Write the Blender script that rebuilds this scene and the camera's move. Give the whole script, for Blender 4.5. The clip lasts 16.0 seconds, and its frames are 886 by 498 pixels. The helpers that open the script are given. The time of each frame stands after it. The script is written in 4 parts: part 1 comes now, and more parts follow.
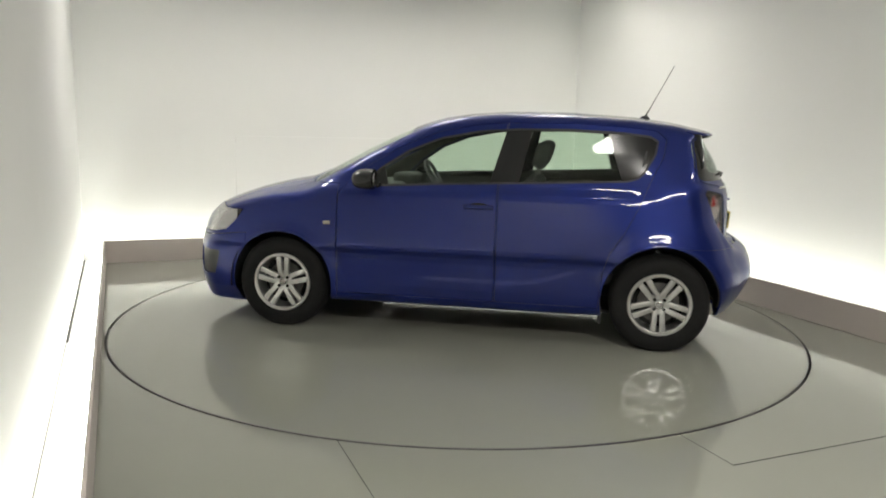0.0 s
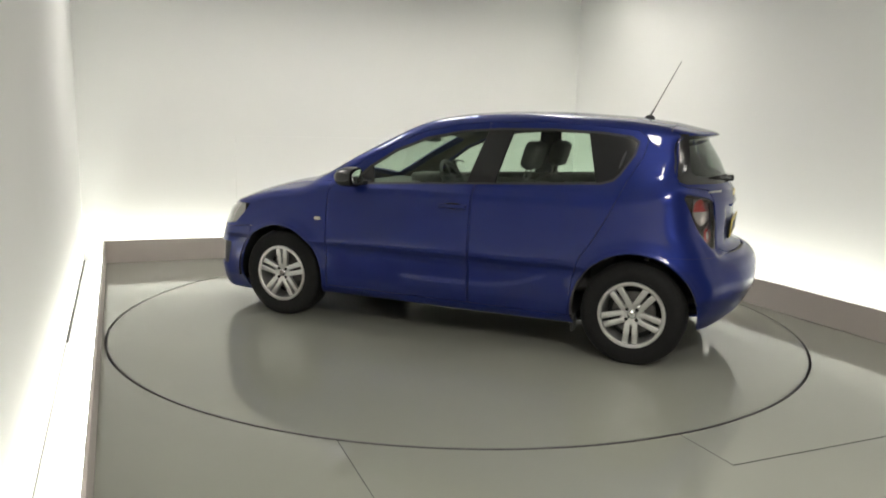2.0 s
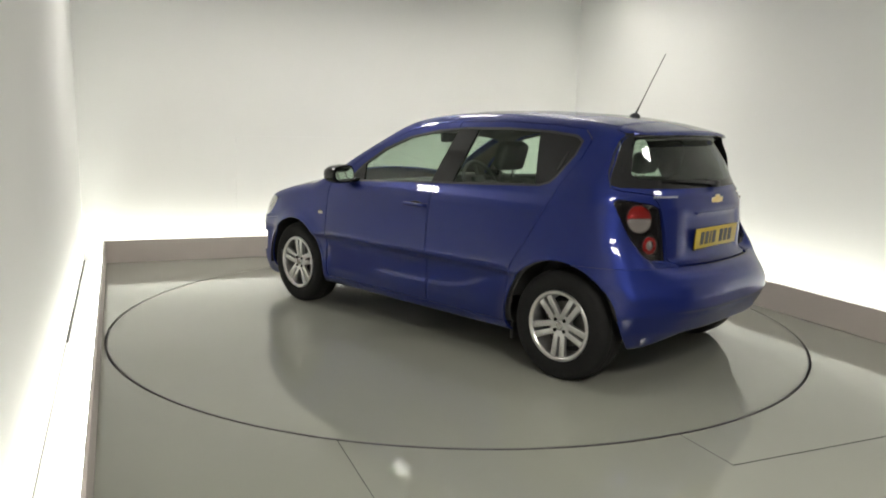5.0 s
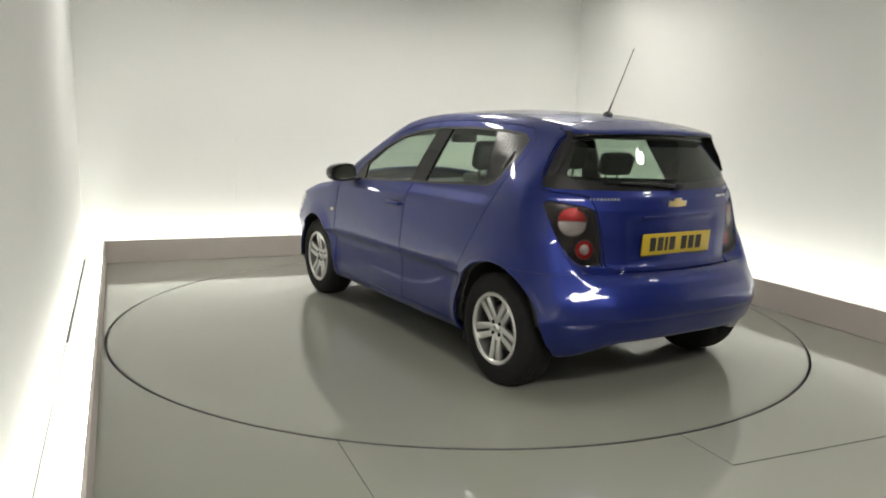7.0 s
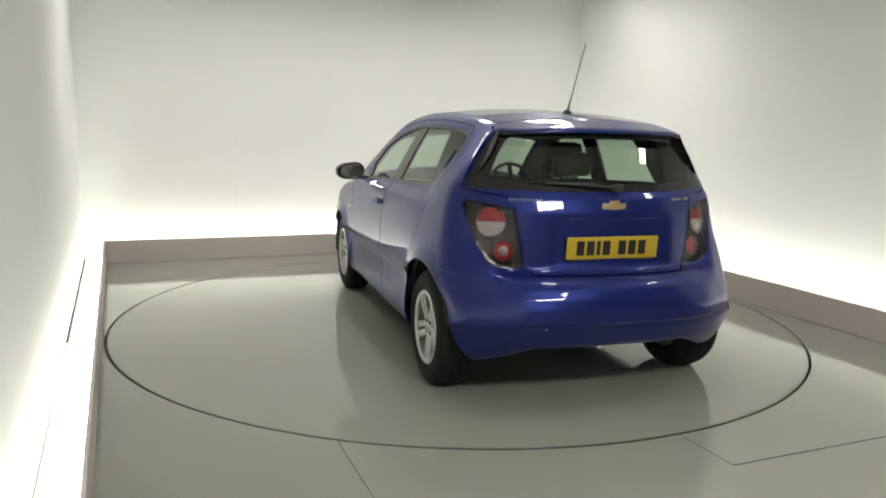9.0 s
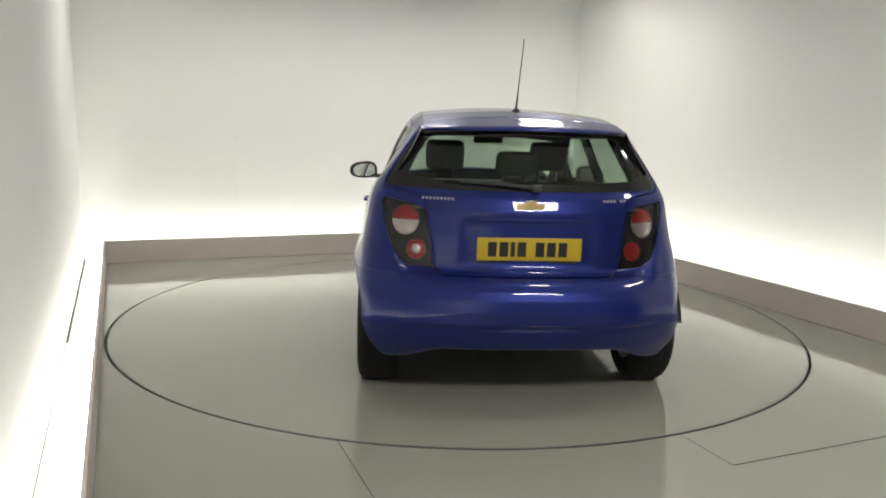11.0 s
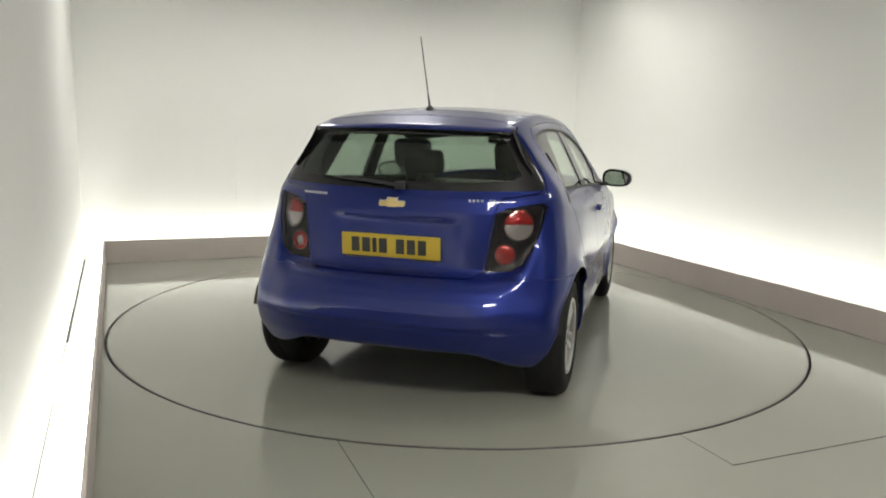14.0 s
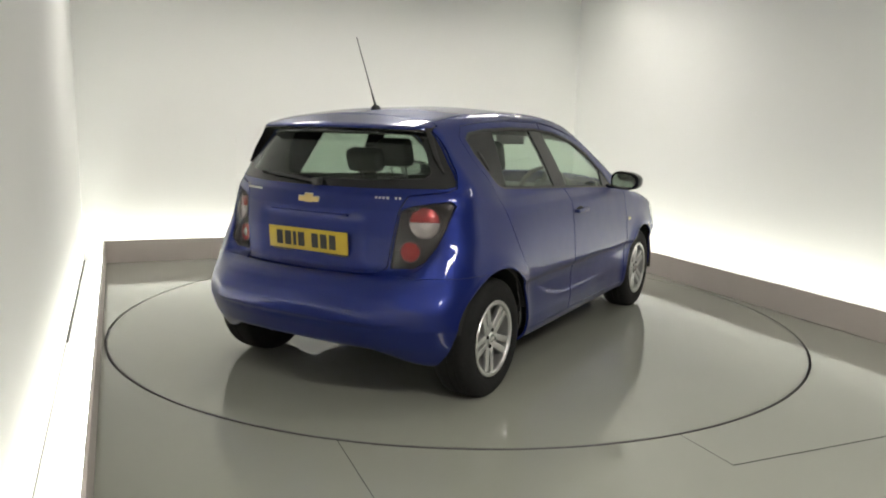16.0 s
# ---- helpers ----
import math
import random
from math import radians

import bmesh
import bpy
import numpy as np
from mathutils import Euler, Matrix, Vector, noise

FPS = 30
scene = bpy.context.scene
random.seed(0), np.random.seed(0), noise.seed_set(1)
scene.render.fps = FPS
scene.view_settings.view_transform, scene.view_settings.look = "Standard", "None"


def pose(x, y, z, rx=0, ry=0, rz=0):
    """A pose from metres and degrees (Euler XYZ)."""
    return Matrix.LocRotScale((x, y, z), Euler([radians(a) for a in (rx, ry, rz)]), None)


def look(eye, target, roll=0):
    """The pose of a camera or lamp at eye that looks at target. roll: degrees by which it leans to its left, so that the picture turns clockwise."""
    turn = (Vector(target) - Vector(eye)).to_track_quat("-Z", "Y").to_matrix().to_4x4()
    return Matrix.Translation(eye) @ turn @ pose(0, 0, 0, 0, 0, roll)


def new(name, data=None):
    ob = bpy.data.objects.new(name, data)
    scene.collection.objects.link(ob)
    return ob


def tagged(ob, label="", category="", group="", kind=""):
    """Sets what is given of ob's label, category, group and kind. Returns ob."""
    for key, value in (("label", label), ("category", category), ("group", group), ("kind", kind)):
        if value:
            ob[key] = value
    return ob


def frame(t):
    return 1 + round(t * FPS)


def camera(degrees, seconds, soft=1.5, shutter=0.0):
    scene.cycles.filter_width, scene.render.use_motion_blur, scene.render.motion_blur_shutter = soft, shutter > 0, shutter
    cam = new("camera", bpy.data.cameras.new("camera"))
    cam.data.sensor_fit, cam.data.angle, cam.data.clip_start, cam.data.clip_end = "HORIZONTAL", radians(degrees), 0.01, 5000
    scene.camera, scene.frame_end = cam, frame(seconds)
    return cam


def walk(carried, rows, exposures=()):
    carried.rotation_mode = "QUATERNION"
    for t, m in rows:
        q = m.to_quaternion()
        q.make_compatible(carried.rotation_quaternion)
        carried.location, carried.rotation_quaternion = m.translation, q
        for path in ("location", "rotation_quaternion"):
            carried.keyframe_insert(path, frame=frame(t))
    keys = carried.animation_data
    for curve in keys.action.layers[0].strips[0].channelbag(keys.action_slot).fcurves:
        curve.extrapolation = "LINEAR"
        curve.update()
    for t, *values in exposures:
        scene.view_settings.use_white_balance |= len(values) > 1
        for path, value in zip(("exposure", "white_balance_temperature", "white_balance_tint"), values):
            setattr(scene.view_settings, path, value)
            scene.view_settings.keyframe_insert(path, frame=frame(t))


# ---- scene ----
# ---- camera ----
cam = camera(61.09, 16.0, soft=1.9)
EYE = Vector((0.0, -5.535, 1.397))
AIM = EYE + Vector((-0.01924, 0.98667, -0.16157))
walk(cam, [(0.0, look(EYE, AIM, 1.40)), (16.0, look(EYE, AIM, 1.40))])

# ---- world and exposure ----
world = bpy.data.worlds.new("world")
scene.world = world
world.use_nodes = True
world.node_tree.nodes["Background"].inputs[0].default_value = (0.6, 0.62, 0.65, 1)
world.node_tree.nodes["Background"].inputs[1].default_value = 0.05
scene.view_settings.exposure = 0.0

ROOM = pose(0, 0, 0, 0, 0, 23.6)      # the room is turned against the camera's axis
STRIP_POWER = 19.5
PANEL_POWER = 52.0


# ---- materials ----
def mat(name, color, rough=0.5, metal=0.0, coat=0.0, vary=0.06, scale=6.0, bump=0.0, bump_scale=120.0, emit=0.0,
        rough_vary=0.08, spec=0.5):
    m = bpy.data.materials.new(name)
    m.use_nodes = True
    nt = m.node_tree
    b = nt.nodes["Principled BSDF"]
    b.inputs["Roughness"].default_value = rough
    b.inputs["Metallic"].default_value = metal
    b.inputs["Coat Weight"].default_value = coat
    b.inputs["Coat Roughness"].default_value = 0.03
    b.inputs["Specular IOR Level"].default_value = spec
    tc = nt.nodes.new("ShaderNodeTexCoord")
    n1 = nt.nodes.new("ShaderNodeTexNoise")
    n1.inputs["Scale"].default_value = scale
    n1.inputs["Detail"].default_value = 6
    nt.links.new(tc.outputs["Object"], n1.inputs["Vector"])
    ramp = nt.nodes.new("ShaderNodeMix")
    ramp.data_type = "RGBA"
    lo = [max(0, c * (1 - vary)) for c in color]
    hi = [min(1, c * (1 + vary)) for c in color]
    ramp.inputs[6].default_value = (*lo, 1)
    ramp.inputs[7].default_value = (*hi, 1)
    nt.links.new(n1.outputs["Fac"], ramp.inputs[0])
    nt.links.new(ramp.outputs[2], b.inputs["Base Color"])
    if rough_vary:
        mr = nt.nodes.new("ShaderNodeMapRange")
        mr.inputs["To Min"].default_value = max(0.0, rough * (1 - rough_vary * 2))
        mr.inputs["To Max"].default_value = min(1.0, rough * (1 + rough_vary * 2))
        n3 = nt.nodes.new("ShaderNodeTexNoise")
        n3.inputs["Scale"].default_value = scale * 3.1
        n3.inputs["Detail"].default_value = 4
        nt.links.new(tc.outputs["Object"], n3.inputs["Vector"])
        nt.links.new(n3.outputs["Fac"], mr.inputs["Value"])
        nt.links.new(mr.outputs["Result"], b.inputs["Roughness"])
    if bump:
        n2 = nt.nodes.new("ShaderNodeTexNoise")
        n2.inputs["Scale"].default_value = bump_scale
        n2.inputs["Detail"].default_value = 3
        nt.links.new(tc.outputs["Object"], n2.inputs["Vector"])
        bp = nt.nodes.new("ShaderNodeBump")
        bp.inputs["Strength"].default_value = bump
        bp.inputs["Distance"].default_value = 0.002
        nt.links.new(n2.outputs["Fac"], bp.inputs["Height"])
        nt.links.new(bp.outputs["Normal"], b.inputs["Normal"])
    if emit:
        b.inputs["Emission Color"].default_value = (*color, 1)
        b.inputs["Emission Strength"].default_value = emit
    return m


def glass_mat(name, tint, rough=0.0, gloss=0.55, straight=0.025):
    m = bpy.data.materials.new(name)
    m.use_nodes = True
    nt = m.node_tree
    nt.nodes.clear()
    out = nt.nodes.new("ShaderNodeOutputMaterial")
    tr = nt.nodes.new("ShaderNodeBsdfTransparent")
    tr.inputs[0].default_value = (*tint, 1)
    gl = nt.nodes.new("ShaderNodeBsdfGlossy")
    gl.inputs["Roughness"].default_value = rough
    gl.inputs[0].default_value = (1, 1, 1, 1)
    lw = nt.nodes.new("ShaderNodeLayerWeight")
    lw.inputs[0].default_value = 0.5
    pw = nt.nodes.new("ShaderNodeMath")
    pw.operation = "POWER"
    pw.inputs[1].default_value = 4.0
    nt.links.new(lw.outputs["Facing"], pw.inputs[0])
    fr = nt.nodes.new("ShaderNodeMath")
    fr.operation = "MULTIPLY_ADD"
    fr.inputs[1].default_value = gloss
    fr.inputs[2].default_value = straight
    nt.links.new(pw.outputs[0], fr.inputs[0])
    mix = nt.nodes.new("ShaderNodeMixShader")
    nt.links.new(fr.outputs[0], mix.inputs[0])
    nt.links.new(tr.outputs[0], mix.inputs[1])
    nt.links.new(gl.outputs[0], mix.inputs[2])
    nt.links.new(mix.outputs[0], out.inputs[0])
    return m


M_WALL = mat("white_wall_paint", (0.77, 0.77, 0.75), 0.75, vary=0.02, scale=1.5, bump=0.15, bump_scale=60)
M_CEIL = mat("ceiling_paint", (0.70, 0.70, 0.69), 0.85, vary=0.03)
# for the added unseen walls; its tone sets how much light they bounce
M_BOUNCE = mat("pale_bounce_wall", (0.52, 0.51, 0.495), 0.8, vary=0.1, scale=0.8)
M_FLOOR = mat("grey_epoxy_floor", (0.272, 0.276, 0.238), 0.066, vary=0.035, scale=1.3, bump=0.05, bump_scale=9, rough_vary=0.2)
M_DISC = mat("grey_epoxy_turntable", (0.276, 0.280, 0.241), 0.062, vary=0.04, scale=1.7, bump=0.05, bump_scale=8, rough_vary=0.22)
M_KERB = mat("pale_kerb_paint", (0.46, 0.415, 0.385), 0.55, vary=0.06, scale=4, bump=0.1)
M_GROOVE = mat("dark_joint", (0.03, 0.028, 0.025), 0.8)
M_STRIP = mat("led_strip_glow", (0.955, 0.985, 0.90), 0.5, emit=STRIP_POWER, vary=0, rough_vary=0)
M_PANEL = mat("ceiling_panel_glow", (1.0, 0.96, 0.89), 0.5, emit=PANEL_POWER, vary=0, rough_vary=0)
M_PAINT = mat("metallic_blue_paint", (0.0078, 0.0185, 0.148), 0.42, metal=0.55, coat=0.7, spec=0.2, vary=0.05, scale=3, rough_vary=0.05)
M_BLACK = mat("gloss_black_trim", (0.012, 0.012, 0.013), 0.18, vary=0.1, rough_vary=0.1)
M_PLASTIC = mat("black_grained_plastic", (0.022, 0.022, 0.023), 0.5, vary=0.15, bump=0.2, bump_scale=400)
M_RUBBER = mat("tyre_rubber", (0.010, 0.010, 0.010), 0.75, spec=0.25, vary=0.2, scale=20, bump=0.25, bump_scale=200)
M_ALLOY = mat("silver_alloy", (0.60, 0.60, 0.59), 0.32, metal=0.85, vary=0.06, scale=25)
M_STEEL = mat("dull_brake_steel", (0.16, 0.155, 0.15), 0.45, metal=0.8, vary=0.2, scale=30)
M_CHROME = mat("chrome", (0.8, 0.8, 0.8), 0.08, metal=1.0, vary=0.02)
M_GOLD = mat("gold_badge", (0.62, 0.48, 0.22), 0.3, metal=0.7, vary=0.08, scale=60)
M_YELLOW = mat("yellow_plate", (0.48, 0.345, 0.025), 0.4, vary=0.03, scale=30)
M_INK = mat("black_plate_ink", (0.015, 0.015, 0.015), 0.5)
M_CLOTH = mat("dark_grey_seat_cloth", (0.045, 0.044, 0.043), 0.9, vary=0.25, scale=90, bump=0.5, bump_scale=700)
M_TRIM = mat("grey_interior_trim", (0.07, 0.068, 0.064), 0.75, vary=0.1, bump=0.2, bump_scale=500)
M_CARPET = mat("black_carpet", (0.015, 0.015, 0.015), 0.95)
M_GLASS = glass_mat("green_tinted_glass", (0.86, 0.92, 0.87))
M_RGLASS = glass_mat("dark_tinted_glass", (0.66, 0.72, 0.67), 0.0, 0.55, 0.035)
M_LENS = glass_mat("smoked_lens", (0.86, 0.84, 0.84), 0.02, 0.12, 0.02)
M_CLEAR = glass_mat("clear_lens", (0.93, 0.93, 0.93))
M_RED = mat("red_lamp_reflector", (0.42, 0.010, 0.010), 0.16, metal=0.35, coat=0.8, vary=0.3, scale=60, bump=1.0, bump_scale=110)
M_WHITE = mat("white_lamp_reflector", (0.66, 0.65, 0.64), 0.16, metal=0.7, coat=0.6, vary=0.5, scale=45, bump=1.0, bump_scale=110)
M_MIRROR = mat("mirror_glass", (0.9, 0.9, 0.9), 0.02, metal=1.0, vary=0, rough_vary=0)
M_AMBER = mat("pale_marker", (0.45, 0.42, 0.36), 0.2, coat=0.5)


# ---- mesh helpers ----
def link(name, bm, material, parent=None, label="", smooth=True, m=None):
    me = bpy.data.meshes.new(name)
    bm.to_mesh(me)
    bm.free()
    me.materials.append(material)
    if smooth:
        for p in me.polygons:
            p.use_smooth = True
    ob = new(name, me)
    if smooth:
        me.set_sharp_from_angle(angle=radians(38))
    if parent is not None:
        ob.parent = parent
    if m is not None:
        ob.matrix_basis = m
    if label:
        tagged(ob, label)
    return ob


def part(name, bm, material, parent, label="", smooth=True, m=None):
    return link(name, bm, material, parent, label, smooth, m)


def box(x0, y0, z0, x1, y1, z1, bevel=0.0, segs=3, bm=None, m=None):
    """A box between two corners, its edges rounded."""
    one = bmesh.new()
    bmesh.ops.create_cube(one, size=1)
    bmesh.ops.transform(one, verts=one.verts, matrix=Matrix.LocRotScale(
        ((x0 + x1) / 2, (y0 + y1) / 2, (z0 + z1) / 2), None, (abs(x1 - x0), abs(y1 - y0), abs(z1 - z0))))
    if bevel:
        bmesh.ops.bevel(one, geom=one.edges[:], offset=bevel, segments=segs, profile=0.5, affect="EDGES")
    if m is not None:
        bmesh.ops.transform(one, verts=one.verts, matrix=m)
    if bm is None:
        return one
    tmp = bpy.data.meshes.new("tmp")
    one.to_mesh(tmp)
    one.free()
    bm.from_mesh(tmp)
    bpy.data.meshes.remove(tmp)
    return bm


def lathe(profile, steps=64, axis="y"):
    """A surface of revolution about the y axis from (radius, y) pairs."""
    bm = bmesh.new()
    rings = []
    for r, h in profile:
        ring = []
        for i in range(steps):
            a = 2 * math.pi * i / steps
            ring.append(bm.verts.new((r * math.cos(a), h, r * math.sin(a))))
        rings.append(ring)
    for a, b in zip(rings, rings[1:]):
        for i in range(steps):
            j = (i + 1) % steps
            bm.faces.new((a[i], a[j], b[j], b[i]))
    bmesh.ops.recalc_face_normals(bm, faces=bm.faces)
    return bm


def prism(outline, depth, bevel=0.0):
    """A flat outline in x and y, given thickness along z."""
    bm = bmesh.new()
    f = bm.faces.new([bm.verts.new((x, y, 0)) for x, y in outline])
    r = bmesh.ops.extrude_face_region(bm, geom=[f])
    bmesh.ops.translate(bm, verts=[v for v in r["geom"] if isinstance(v, bmesh.types.BMVert)], vec=(0, 0, depth))
    bmesh.ops.recalc_face_normals(bm, faces=bm.faces)
    if bevel:
        bmesh.ops.bevel(bm, geom=bm.edges[:], offset=bevel, segments=2, profile=0.5, affect="EDGES")
    return bm


def tube(points, radius, sides=10):
    """A round rod along points; radius may be a list."""
    bm = bmesh.new()
    rings = []
    pts = [Vector(p) for p in points]
    for i, p in enumerate(pts):
        d = (pts[min(i + 1, len(pts) - 1)] - pts[max(i - 1, 0)]).normalized()
        u = d.cross(Vector((0.31, 0.93, 0.17))).normalized()
        w = d.cross(u)
        r = radius[i] if isinstance(radius, (list, tuple)) else radius
        rings.append([bm.verts.new(p + r * (math.cos(2 * math.pi * k / sides) * u + math.sin(2 * math.pi * k / sides) * w)) for k in range(sides)])
    for a, b in zip(rings, rings[1:]):
        for k in range(sides):
            bm.faces.new((a[k], a[(k + 1) % sides], b[(k + 1) % sides], b[k]))
    bm.faces.new(rings[0][::-1])
    bm.faces.new(rings[-1])
    bmesh.ops.recalc_face_normals(bm, faces=bm.faces)
    return bm


# ---- the room ----
XL, XR, YB, YF, ZC = -2.70, 2.88, 3.05, -9.5, 3.0
KL, KR, KB, KH = -2.495, 2.49, 2.80, 0.22
R_DISC = 2.425


# the left-hand wall stands a degree off square
ASKEW = ROOM @ Matrix.Translation((KL, KB, 0)) @ Matrix.Rotation(radians(1.06), 4, "Z") @ Matrix.Translation((-KL, -KB, 0))


def setting(name, bm, material, label, category, smooth=False):
    ob = link(name, bm, material, None, "", smooth, ASKEW if name.endswith("_left") else ROOM)
    return tagged(ob, label, category, kind="structure")


def floor_mesh():
    """The floor with the round pit of the turntable in it."""
    bm = bmesh.new()
    n = 192
    inner, low, outer = [], [], []
    x0, x1, y0, y1 = XL - 0.35, XR + 2.6, YF - 0.1, YB + 0.1
    for i in range(n):
        a = 2 * math.pi * i / n
        c, s = math.cos(a), math.sin(a)
        r = R_DISC + 0.006
        inner.append(bm.verts.new((r * c, r * s, 0)))
        low.append(bm.verts.new((r * c, r * s, -0.05)))
        k = min((x1 / c) if c > 1e-6 else 1e9, (x0 / c) if c < -1e-6 else 1e9, (y1 / s) if s > 1e-6 else 1e9, (y0 / s) if s < -1e-6 else 1e9)
        outer.append(bm.verts.new((k * c, k * s, 0)))
    corners = [(x1, y1), (x0, y1), (x0, y0), (x1, y0)]
    for i in range(n):
        j = (i + 1) % n
        bm.faces.new((inner[i], inner[j], low[j], low[i]))
        a, b = outer[i].co, outer[j].co
        ring = [inner[i], outer[i], outer[j], inner[j]]
        if abs(a.x - b.x) > 1e-5 and abs(a.y - b.y) > 1e-5:
            cx = x1 if max(a.x, b.x) > x1 - 1e-4 else x0
            cy = y1 if max(a.y, b.y) > y1 - 1e-4 else y0
            ring.insert(2, bm.verts.new((cx, cy, 0)))
        bm.faces.new(ring)
    bmesh.ops.recalc_face_normals(bm, faces=bm.faces)
    return bm


setting("floor", floor_mesh(), M_FLOOR, "glossy grey epoxy studio floor round a turntable", "floor")
setting("pit", box(-2.6, -2.6, -0.10, 2.6, 2.6, -0.045), M_GROOVE, "dark gap below the edge of the turntable", "floor")
setting("wall_left", box(XL - 0.12, YF - 0.5, 0.012, XL, YB - 0.001, ZC), M_WALL, "white painted studio wall lit from below", "wall")
setting("wall_back", box(XL - 0.3, YB, 0.002, XR, YB + 0.12, ZC), M_WALL, "white painted studio wall lit from below", "wall")
setting("wall_right", box(XR, -3.6, 0.002, XR + 0.12, YB + 0.12, ZC), M_WALL, "white painted studio wall lit from below", "wall")
# three unseen walls, added behind the camera to close the room and bounce light
setting("bounce_side", box(XR + 2.5, YF, 0.002, XR + 2.62, -3.6, ZC), M_BOUNCE, "unseen pale wall added to close the room and bounce light", "wall")
setting("bounce_return", box(XR + 0.12, -3.6, 0.002, XR + 2.62, -3.48, ZC), M_BOUNCE, "unseen pale wall added to close the room and bounce light", "wall")
setting("bounce_front", box(XL - 0.12, YF - 0.12, 0.002, XR + 2.62, YF, ZC), M_BOUNCE, "unseen pale wall added to close the room and bounce light", "wall")
# unseen ceiling, added to carry the panels and return the strips' light
setting("ceiling", box(XL - 0.12, YF - 0.12, ZC, XR + 2.62, YB + 0.12, ZC + 0.1), M_CEIL, "unseen pale ceiling, added to close the room and bounce light", "ceiling")


def kerb(name, bm):
    setting(name, bm, M_KERB, "low pale kerb board hiding a light strip", "kerb")


TH = 0.018
kerb("kerb_left", box(KL - TH, -4.4, 0.001, KL, KB, KH, 0.003, 2))
kerb("kerb_back", box(KL - TH, KB, 0.001, KR + TH, KB + TH, KH, 0.003, 2))
kerb("kerb_right", box(KR, -3.4, 0.001, KR + TH, KB, KH, 0.003, 2))
for bm in (box(-1.4225, -2.76, 0.0, -1.4195, -1.97, 0.0008), box(0.10, -2.772, 0.0, 2.0, -2.766, 0.0012), box(0.10, -2.766, 0.0, 0.103, -2.43, 0.0008)):
    setting("floor_joint", bm, M_GROOVE, "thin dark joint between floor covers", "floor joint")
# a thin black rod draws the dark line along the wall's foot
cable = tagged(new("cable"), "thin black line along the foot of the wall", "cable")
cable.matrix_basis = ASKEW
part("foot_line", tube([(XL + 0.008, 2.95 - 0.155 * i, 0.010 + 0.002 * math.sin(i)) for i in range(20)], 0.007, 8), M_GROOVE, cable)
for name, bm in (("trough_left", box(XL + 0.002, -4.4, 0.0005, KL - TH, KB + 0.2, 0.0025)), ("trough_back", box(KL - 0.2, KB + TH, 0.0005, XR - 0.002, YB - 0.002, 0.003)),
                 ("trough_right", box(KR + TH, -3.4, 0.0005, XR - 0.002, KB + TH - 0.001, 0.0025))):
    setting(name, bm, M_WALL, "white painted trough floor behind the kerb", "trough")
# flush hatch on the back wall
hatch = tagged(new("wall_hatch"), "faint flush hatch panel in the white wall", "hatch", kind="structure")
hatch.matrix_basis = ROOM
H0, H1, HZ0, HZ1 = -1.23, 0.50, 0.45, 1.25
part("panel", box(H0 + .006, YB - 0.014, HZ0 + .006, H1 - .006, YB + 0.01, HZ1 - .006, 0.002, 2), M_WALL, hatch, smooth=False)


def strip(name, x0, y0, x1, y1):
    """A light strip lying in the trough behind a kerb."""
    ob = tagged(new("light_strip"), "glowing white light strip hidden behind the kerb", "light strip", "strips behind the kerbs")
    ob.matrix_basis = ROOM
    part("housing", box(x0, y0, 0.003, x1, y1, 0.045, 0.004, 2), M_WALL, ob)
    e = 0.01
    part("diffuser", box(x0 + e, y0 + e, 0.046, x1 - e, y1 - e, 0.07, 0.006, 2), M_STRIP, ob, "glowing diffuser")
    return ob


strip("a", KL - TH - 0.08, -4.3, KL - TH - 0.012, KB + 0.10).matrix_basis = ASKEW
strip("b", KL + 0.02, KB + TH + 0.012, KR - 0.02, KB + TH + 0.08)
strip("c", KR + TH + 0.012, -3.3, KR + TH + 0.08, KB + 0.10)


def ceiling_lamp(x0, y0, x1, y1):
    ob = tagged(new("ceiling_light"), "unseen rectangular ceiling light panel, inferred or added as fill", "ceiling light", "ceiling panels")
    ob.matrix_basis = ROOM
    # unseen baffles, added to shape how the panel light falls on the walls
    d, w = 0.045, 0.02
    for a in (box(x0, y0, ZC - d, x1, y0 + w, ZC - 0.002), box(x0, y1 - w, ZC - d, x1, y1, ZC - 0.002),
              box(x0, y0 + w, ZC - d, x0 + w, y1 - w, ZC - 0.002), box(x1 - w, y0 + w, ZC - d, x1, y1 - w, ZC - 0.002)):
        part("baffle", a, M_PLASTIC, ob, "unseen dark side baffle", smooth=False)
    part("diffuser", box(x0 + w + 0.004, y0 + w + 0.004, ZC - 0.018, x1 - w - 0.004, y1 - w - 0.004, ZC - 0.004), M_PANEL, ob, "glowing diffuser", smooth=False)


ceiling_lamp(1.90, -2.70, 2.20, -2.40)
ceiling_lamp(-0.06, -2.15, 0.22, -1.87)
# unseen fill panel near the camera, sized and placed to brighten the near flank
ceiling_lamp(-1.25, -5.6, 0.0, -4.85)
# unseen row of three, added to brighten the upper walls
for lx in (-1.5, 0.0, 1.5):
    ceiling_lamp(lx - 0.3, 1.05, lx + 0.3, 1.40)
ceiling_lamp(2.28, 1.75, 2.48, 1.95)

# ---- the turntable ----
turntable = tagged(new("turntable"), "round grey turntable flush with the glossy floor", "turntable")
prof = [(0.0001, 0.0), (1.2, 0.0), (R_DISC - 0.016, 0.0)]
bm = lathe([(r, z) for r, z in prof], 192)
bmesh.ops.transform(bm, verts=bm.verts, matrix=Matrix.Rotation(radians(90), 4, "X"))
bmesh.ops.recalc_face_normals(bm, faces=bm.faces)
part("top", bm, M_DISC, turntable)
